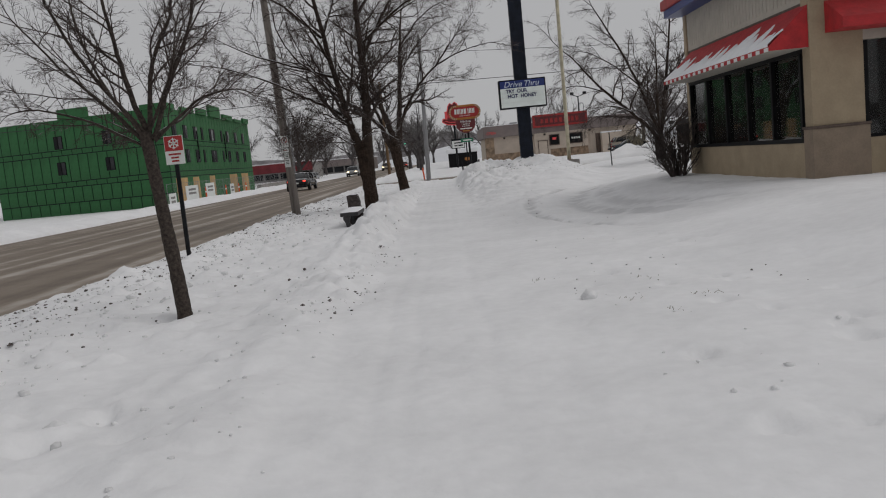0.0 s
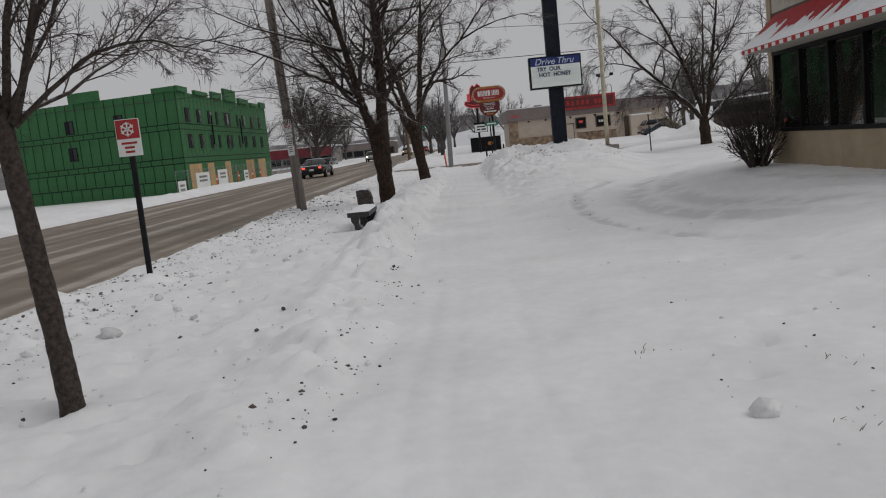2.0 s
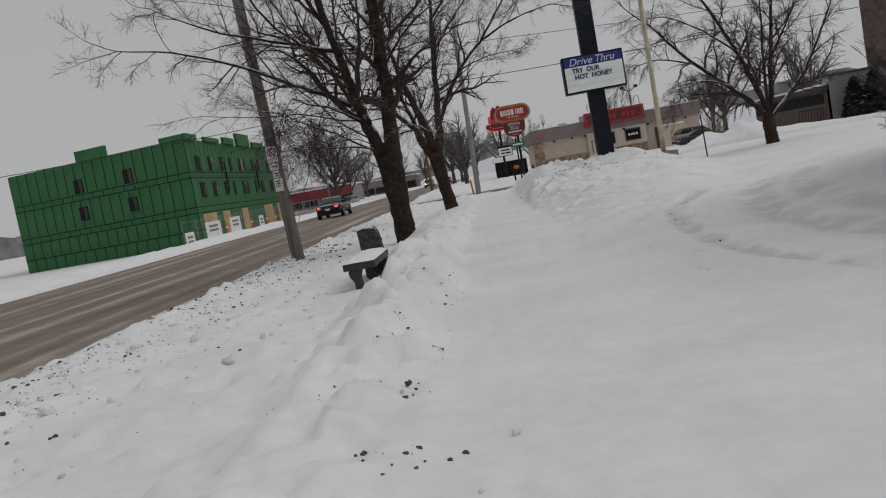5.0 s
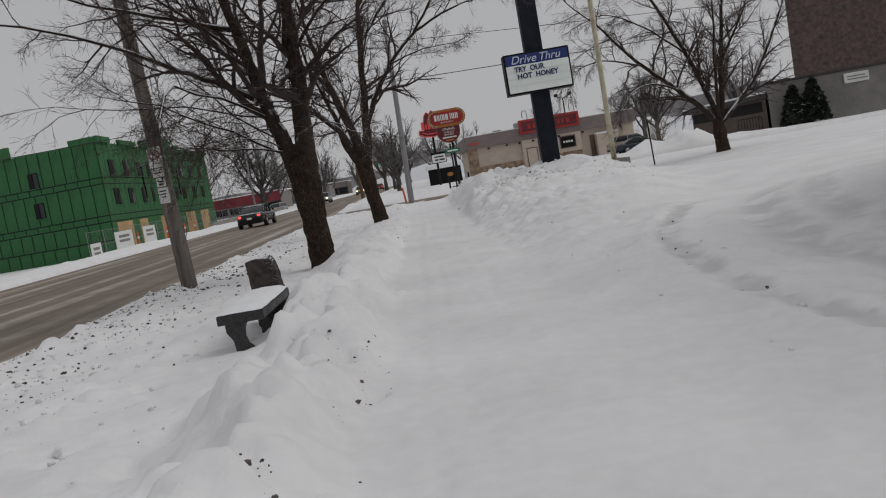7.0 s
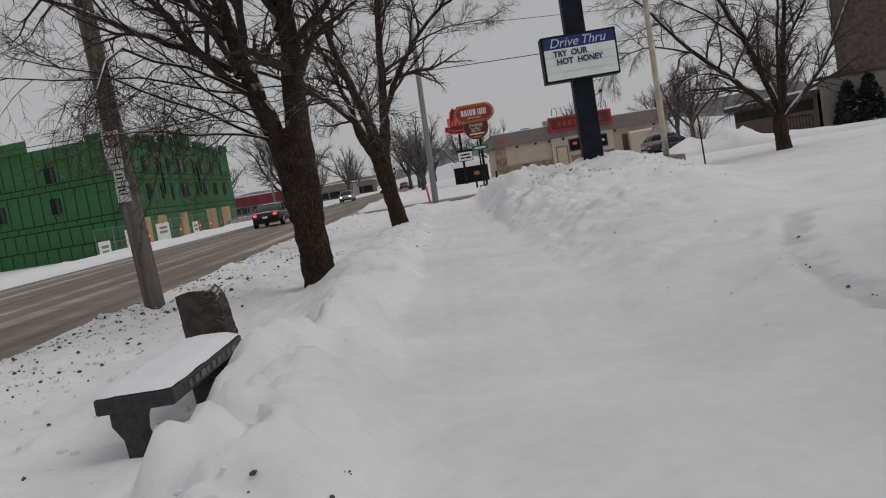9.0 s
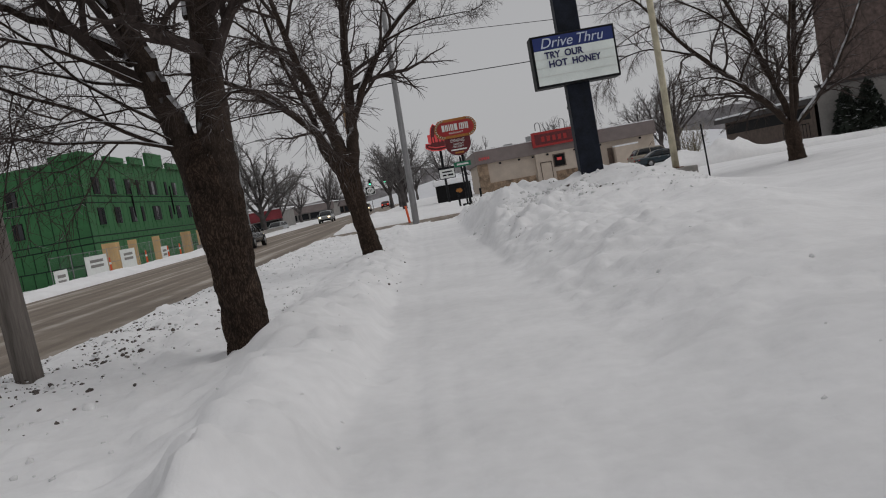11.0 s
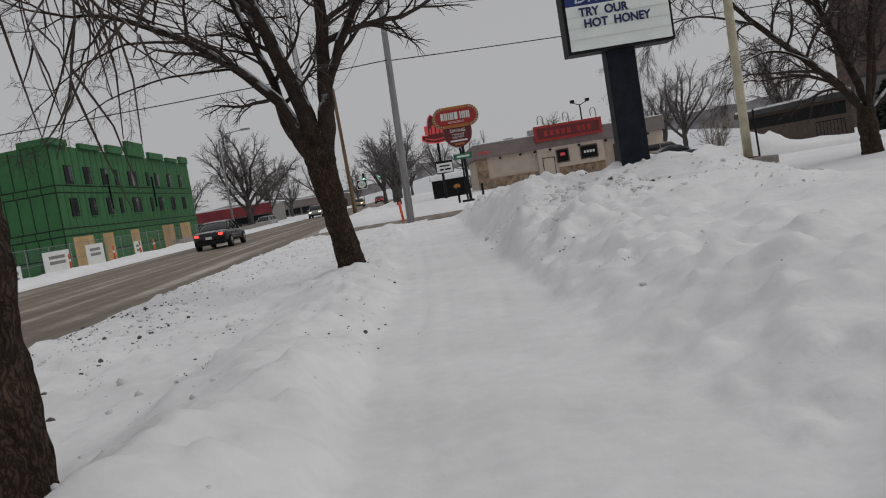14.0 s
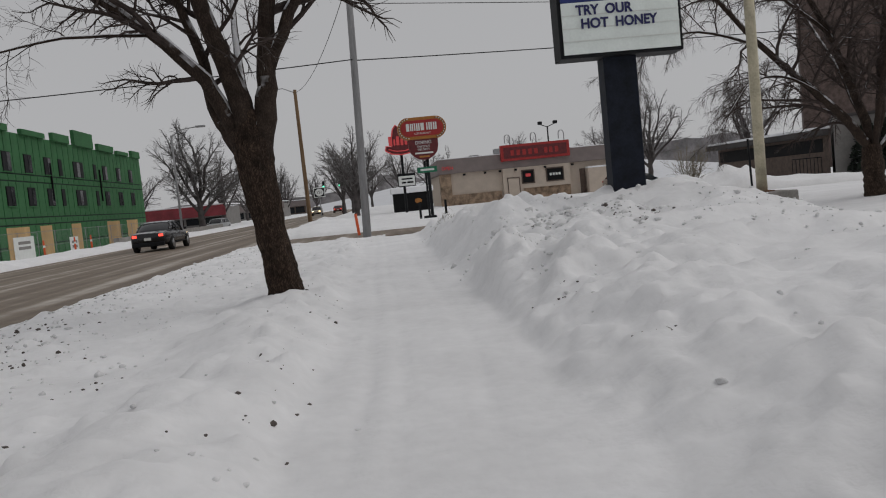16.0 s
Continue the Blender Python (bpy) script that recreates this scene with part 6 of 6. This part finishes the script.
# ---- vehicles ----
def car(name, at, rz, ln, wd, ht, paint, label, roof0=0.30, roof1=0.80, hood=0.62, lights="both", group="vehicles", glassy=True):
    """A parked or standing car; x runs from its nose to its tail, with body, glass house, wheels and lamps."""
    th = thing(name, at, label, "car", group, rz)
    b0, hb = 0.26, hood * ht

    def loft(rows, power):
        """Rounded cross sections along x; rows: (x, low, high, half width)."""
        V, F, m = [], [], 20
        for x, lo, hi, hw in rows:
            for k in range(m):
                a = 2 * math.pi * (k + 0.5) / m
                c, q = math.cos(a), math.sin(a)
                V.append((x, hw * math.copysign(abs(c) ** power, c), (lo + hi) / 2 + (hi - lo) / 2 * math.copysign(abs(q) ** power, q)))
        for i_ in range(len(rows) - 1):
            for k in range(m):
                p = (k + 1) % m
                F.append((i_ * m + k, (i_ + 1) * m + k, (i_ + 1) * m + p, i_ * m + p))
        F.append(tuple(range(m))), F.append(tuple(range((len(rows) - 1) * m, len(rows) * m))[::-1])
        return V, F

    hw = wd / 2
    rows = [(0.0, b0 + 0.14, hb * 0.74, hw * 0.72), (0.015 * ln, b0 + 0.06, hb * 0.82, hw * 0.86), (0.06 * ln, b0, hb * 0.90, hw * 0.95), (0.16 * ln, b0, hb * 0.95, hw), (roof0 * ln * 0.92, b0, hb * 1.02, hw),
            (0.5 * ln, b0, hb * 1.04, hw), (0.72 * ln, b0, hb * 1.06, hw), (0.86 * ln, b0, hb * 1.08, hw * 0.99), (0.95 * ln, b0 + 0.02, hb * 1.06, hw * 0.94), (0.985 * ln, b0 + 0.06, hb * 1.0, hw * 0.88), (ln, b0 + 0.12, hb * 0.92, hw * 0.8)]
    link_mesh("body", *loft(rows, 0.42), paint, th, smooth=True)
    x0, x1, x2, x3 = roof0 * ln * 0.86, (roof0 + 0.13) * ln, (roof1 - 0.08) * ln, min(roof1 + 0.12, 0.965) * ln
    top = [(x0, hb * 0.9, hb * 1.04, hw * 0.78), (x0 + 0.35 * (x1 - x0), hb * 0.9, hb + 0.42 * (ht - hb), hw * 0.86), (x0 + 0.75 * (x1 - x0), hb * 0.9, hb + 0.82 * (ht - hb), hw * 0.84), (x1, hb * 0.9, ht - 0.03, hw * 0.81), ((x1 + x2) / 2, hb * 0.9, ht, hw * 0.80),
           (x2, hb * 0.9, ht - 0.04, hw * 0.79), (x2 + 0.4 * (x3 - x2), hb * 0.9, hb + 0.74 * (ht - hb), hw * 0.80), (x2 + 0.8 * (x3 - x2), hb * 0.9, hb + 0.3 * (ht - hb), hw * 0.8), (x3, hb * 0.9, hb * 1.04, hw * 0.74)]
    V, F = loft(top, 0.55)
    gh_ = link_mesh("glass_house", V, F, CARGLASS, th, "dark tinted glass", smooth=True)
    cap = [(x1 - 0.12, ht - 0.16, ht - 0.035, hw * 0.70), (x1 + 0.1, ht - 0.16, ht + 0.005, hw * 0.735), ((x1 + x2) / 2, ht - 0.16, ht + 0.02, hw * 0.74), (x2 - 0.1, ht - 0.16, ht + 0.005, hw * 0.73), (x2 + 0.14, ht - 0.17, ht - 0.05, hw * 0.68)]
    link_mesh("roof", *loft(cap, 0.6), paint, gh_, smooth=True)
    for fa, fb in ((x0 + 0.12, x1), ((x1 + x2) / 2 + 0.05, (x1 + x2) / 2 + 0.05), (x3 - 0.2, x2)):
        for e in (-1, 1):
            tube_part("pillar", [([(fa, e * hw * 0.86, hb * 1.0), ((fa + fb) / 2, e * hw * 0.86, (hb + ht) / 2), (fb, e * hw * 0.74, ht - 0.06)], [0.05, 0.04, 0.035])], 6, paint, gh_)
    for e in (-1, 1):
        tube_part("sill_trim", [([(0.26 * ln, e * hw * 0.985, b0 + 0.1), (0.72 * ln, e * hw * 0.985, b0 + 0.1)], [0.03, 0.03])], 6, BLACKPAINT, th)
        for f in (0.42, 0.60):
            tube_part("door_handle", [([(f * ln, e * hw * 1.0, hb * 0.86), (f * ln + 0.18, e * hw * 1.0, hb * 0.86)], [0.018, 0.018])], 5, RIM, th)
    for x in (0.19 * ln, 0.80 * ln):
        for s in (-1, 1):
            y = s * wd * 0.46
            w = tube_part("wheel", [([(x, y - 0.1, 0.33), (x, y + 0.1, 0.33)], [0.33, 0.33])], 18, TYRE, th)
            tube_part("rim", [([(x, y - 0.108, 0.33), (x, y + 0.108, 0.33)], [0.2, 0.2])], 12, RIM, w)
    for s in (-1, 1):
        part("headlight", box(-0.02, 0.06, s * wd * 0.33 - 0.14, s * wd * 0.33 + 0.14, hb * 0.70, hb * 0.84, 0.02), LAMPWARM if lights in ("both", "front") else WHITE, th)
        part("tail_light", box(ln - 0.05, ln + 0.02, s * wd * 0.34 - 0.11, s * wd * 0.34 + 0.11, hb * 0.79, hb * 0.93, 0.02), LAMPRED if lights in ("both", "rear") else REDPAINT, th)
        part("mirror", box(roof0 * ln, roof0 * ln + 0.12, s * (wd / 2 + 0.08) - 0.08, s * (wd / 2 + 0.08) + 0.08, hb * 1.02, hb * 1.02 + 0.13, 0.02), paint, th)
    part("bumper", box(-0.05, 0.10, -wd * 0.42, wd * 0.42, b0, b0 + 0.2, 0.03), BLACKPAINT, th)
    part("bumper", box(ln - 0.10, ln + 0.05, -wd * 0.42, wd * 0.42, b0, b0 + 0.2, 0.03), BLACKPAINT, th)
    part("number_plate", box(ln + 0.05, ln + 0.06, -0.16, 0.16, 0.55, 0.68), WHITE, th)
    return th


RZ = -0.11
car("sedan", (-11.3, 68.5, RZ), -90, 4.8, 1.82, 1.42, CARBLACK, "black sedan with lit red tail lights on the road", roof0=0.29, roof1=0.72, hood=0.63, lights="both")
car("hatchback", (-13.4, 122.0, RZ), 90, 4.4, 1.8, 1.55, CARSILVER, "silver car with headlights on, far along the road", roof0=0.26, roof1=0.86)
car("hatchback", (-11.2, 165.0, RZ), 90, 4.5, 1.8, 1.6, CARTAN, "tan car with yellow headlights far down the road", roof0=0.26, roof1=0.86)
car("sedan", (-8.5, 190.0, RZ), -90, 4.7, 1.8, 1.45, CARRED, "dark red car far down the road", lights="rear")
car("sedan", (23.9, 90.0, gz(21, 90) - 0.1), 184, 4.7, 1.8, 1.42, CARTEAL, "dark teal sedan parked in the snow", roof0=0.29, roof1=0.72, lights="none")
car("suv", (24.4, 94.5, gz(20, 94.5)), 184, 4.6, 1.85, 1.75, CARTAN, "tan estate car parked behind the sedan", roof0=0.24, roof1=0.9, lights="none")
car("estate_car", (-21.5, 128, gz(-21.5, 128)), 80, 4.6, 1.8, 1.6, CARSILVER, "silver car parked by the far store", roof0=0.24, roof1=0.88, lights="none")


# ---- clods, dirt and stalks ----
def lumps(name, spots, material, label, seed):
    """Small broken lumps lying in the snow; spots: (x, y, radius)."""
    rng = np.random.RandomState(seed)
    bm = bmesh.new()
    bmesh.ops.create_icosphere(bm, subdivisions=2, radius=1)
    bv = np.array([v.co[:] for v in bm.verts])
    bf = [[v.index for v in f.verts] for f in bm.faces]
    bm.free()
    bm = bmesh.new()
    bmesh.ops.create_icosphere(bm, subdivisions=1, radius=1)
    sv = np.array([v.co[:] for v in bm.verts])
    sf = [[v.index for v in f.verts] for f in bm.faces]
    bm.free()
    xs, ys = np.array([s[0] for s in spots]), np.array([s[1] for s in spots])
    zs = ground_z(xs, ys)
    V, F = [], []
    for (x, y, r), z in zip(spots, zs):
        vv, ff = (bv, bf) if r > 0.07 else (sv, sf)
        k = rng.normal(0, 1, (3, 3))
        q, _ = np.linalg.qr(k)
        shp = (vv * (1 + 0.22 * np.sin(3.1 * vv @ q[0] + rng.rand() * 6)[:, None] + 0.12 * rng.normal(0, 1, (len(vv), 1)))) * (r * np.array([1, 0.7 + 0.5 * rng.rand(), 0.6 + 0.3 * rng.rand()]))
        a = rng.rand() * 6.283
        rot = np.array([[math.cos(a), -math.sin(a), 0], [math.sin(a), math.cos(a), 0], [0, 0, 1]])
        o = len(V)
        V += (shp @ rot.T + [x, y, z + 0.12 * r]).tolist()
        F += [[o + i for i in f] for f in ff]
    ob = link_mesh(name, V, F, material, smooth=True)
    return tagged(ob, label, name.replace("_", " "), kind="stuff")


rngc = np.random.RandomState(77)
snow_spots, dirt_spots = [], []
for _ in range(6500):
    y = 3 + 49 * rngc.rand() ** 1.2
    u = rngc.rand()
    if u < 0.62:
        x = KERB_X + 0.15 + abs(rngc.normal(0, 1.25))
        if x > -1.2:
            continue
    elif u < 0.78:
        x = -1.35 + rngc.normal(0, 0.35)
        if rngc.rand() < (0.6 if y < 12 else 0.72):
            continue
    else:
        x = 1.25 + abs(rngc.normal(0, 0.9))
        if rngc.rand() < np.interp(y, [3, 16, 24, 30, 45], [0.9, 0.95, 0.93, 0.9, 0.4]):
            continue
    r = 0.010 + 0.022 * rngc.rand() ** 2.5 + (0.045 * rngc.rand() if rngc.rand() < 0.025 else 0)
    if -1.9 < x < -0.8:
        r = min(r, 0.018)
    snow_spots.append((x, y, r))
for _ in range(1000):
    # crumbled top of the ploughed heap
    snow_spots.append((1.3 + 5.2 * rngc.rand() ** 1.3, 35.2 + rngc.normal(0, 1.6), 0.008 + 0.032 * rngc.rand() ** 4))
for _ in range(420):
    snow_spots.append((2.6 + rngc.normal(0, 0.8), 36.6 + rngc.normal(0, 1.0), 0.02 + 0.06 * rngc.rand() ** 2))
for x, y, r in ((-2.25, 5.3, 0.13), (-2.1, 5.0, 0.06), (-2.9, 6.2, 0.09), (-3.3, 6.6, 0.08), (-3.4, 11.2, 0.16), (-3.1, 12.2, 0.10), (-3.6, 13.0, 0.10), (1.55, 7.4, 0.022), (1.9, 6.9, 0.026), (2.0, 8.0, 0.02), (-2.7, 15.6, 0.1), (-3.6, 17.2, 0.11)):
    snow_spots.append((x, y, r * 0.62))
lumps("snow_clods", snow_spots, CLOD, "small lumps of broken crusty snow", 8)
for _ in range(1300):
    y = 3 + 44 * rngc.rand()
    u = rngc.rand()
    if u < 0.6:
        x = KERB_X + 0.2 + abs(rngc.normal(0, 1.1))
    elif u < 0.9:
        x = -1.05 + rngc.normal(0, 0.3)
        y = (9.3, 11, 14.2, 15.4, 30, 34)[rngc.randint(6)] + rngc.normal(0, 0.8)
    else:
        x = 1.2 + 2.2 * rngc.rand()
        y = (7.5, 9.2, 36, 39)[rngc.randint(4)] + rngc.normal(0, 0.9)
        if y < 20 and rngc.rand() < 0.6:
            continue
    if -0.75 < x < 0.75 or y < 3:
        continue
    dirt_spots.append((x, y, 0.005 + 0.020 * rngc.rand() ** 3.5))
for cx, cy, n in ((-0.92, 14.2, 34), (-1.1, 15.1, 16), (-0.9, 12.4, 18), (-0.85, 9.1, 20), (-1.0, 16.6, 16), (1.35, 29.6, 22), (1.2, 31.6, 16), (2.9, 36.2, 40), (3.9, 36.4, 30), (5.2, 36.0, 24), (-2.2, 28.5, 18), (-2.6, 31.0, 14)):
    for _ in range(n):
        dirt_spots.append((cx + rngc.normal(0, 0.13), cy + rngc.normal(0, 0.16), 0.004 + 0.014 * rngc.rand() ** 2))
dirt_spots += [(-0.95, 9.2, 0.018), (-1.0, 9.5, 0.015), (3.2, 36.6, 0.05), (4.0, 36.8, 0.045), (2.6, 36.3, 0.04)]
for _ in range(2200):
    dirt_spots.append((KERB_X + 0.25 + abs(rngc.normal(0, 0.75)), 8 + 27 * rngc.rand(), 0.006 + 0.024 * rngc.rand() ** 4))
for _ in range(240):
    dirt_spots.append((-0.98 + rngc.normal(0, 0.14), 8 + 10 * rngc.rand(), 0.004 + 0.012 * rngc.rand() ** 3))
for k in range(26):
    # churned earth thrown out beside the wheel track
    a = 2.72 + 0.5 * rngc.rand()
    dirt_spots.append((12.95 + (10.9 + rngc.normal(0, 0.06)) * math.cos(a), 18.2 + (10.9 + rngc.normal(0, 0.06)) * math.sin(a), 0.005 + 0.012 * rngc.rand() ** 2))
for _ in range(160):
    dirt_spots.append((-4.1 + rngc.normal(0, 0.35), 26.4 + rngc.normal(0, 1.2), 0.01 + 0.035 * rngc.rand() ** 3))
    dirt_spots.append((2.9 + rngc.normal(0, 0.7), 36.4 + rngc.normal(0, 0.5), 0.008 + 0.022 * rngc.rand() ** 2))
lumps("dirt_crumbs", dirt_spots, DIRT, "dark crumbs of frozen earth on the snow", 9)
stalks = []
for cx, cy, n in ((2.1, 8.6, 12), (1.7, 7.6, 14), (2.35, 7.5, 16), (1.95, 7.0, 12), (1.2, 9.2, 8), (-1.05, 14.3, 14), (1.4, 29.5, 10), (1.6, 46, 60), (1.9, 45.2, 40), (-1.3, 33.5, 6)):
    for _ in range(n):
        x, y = cx + rngc.normal(0, 0.07 if cy < 40 else 0.35), cy + rngc.normal(0, 0.07 if cy < 40 else 0.2)
        z = gz(x, y) - 0.03
        h = 0.02 + 0.035 * rngc.rand() if cy < 40 else 0.06 + 0.16 * rngc.rand()
        stalks.append(([(x, y, z), (x + rngc.normal(0, 0.15 * h), y, z + h * 0.6), (x + rngc.normal(0, 0.3 * h), y + rngc.normal(0, 0.3 * h), z + h)], [0.004, 0.003, 0.0015]))
tagged(tube_part("dry_stalks", stalks, 3, DRYGRASS), "dry grass stalks poking out of the snow", "grass", kind="stuff")
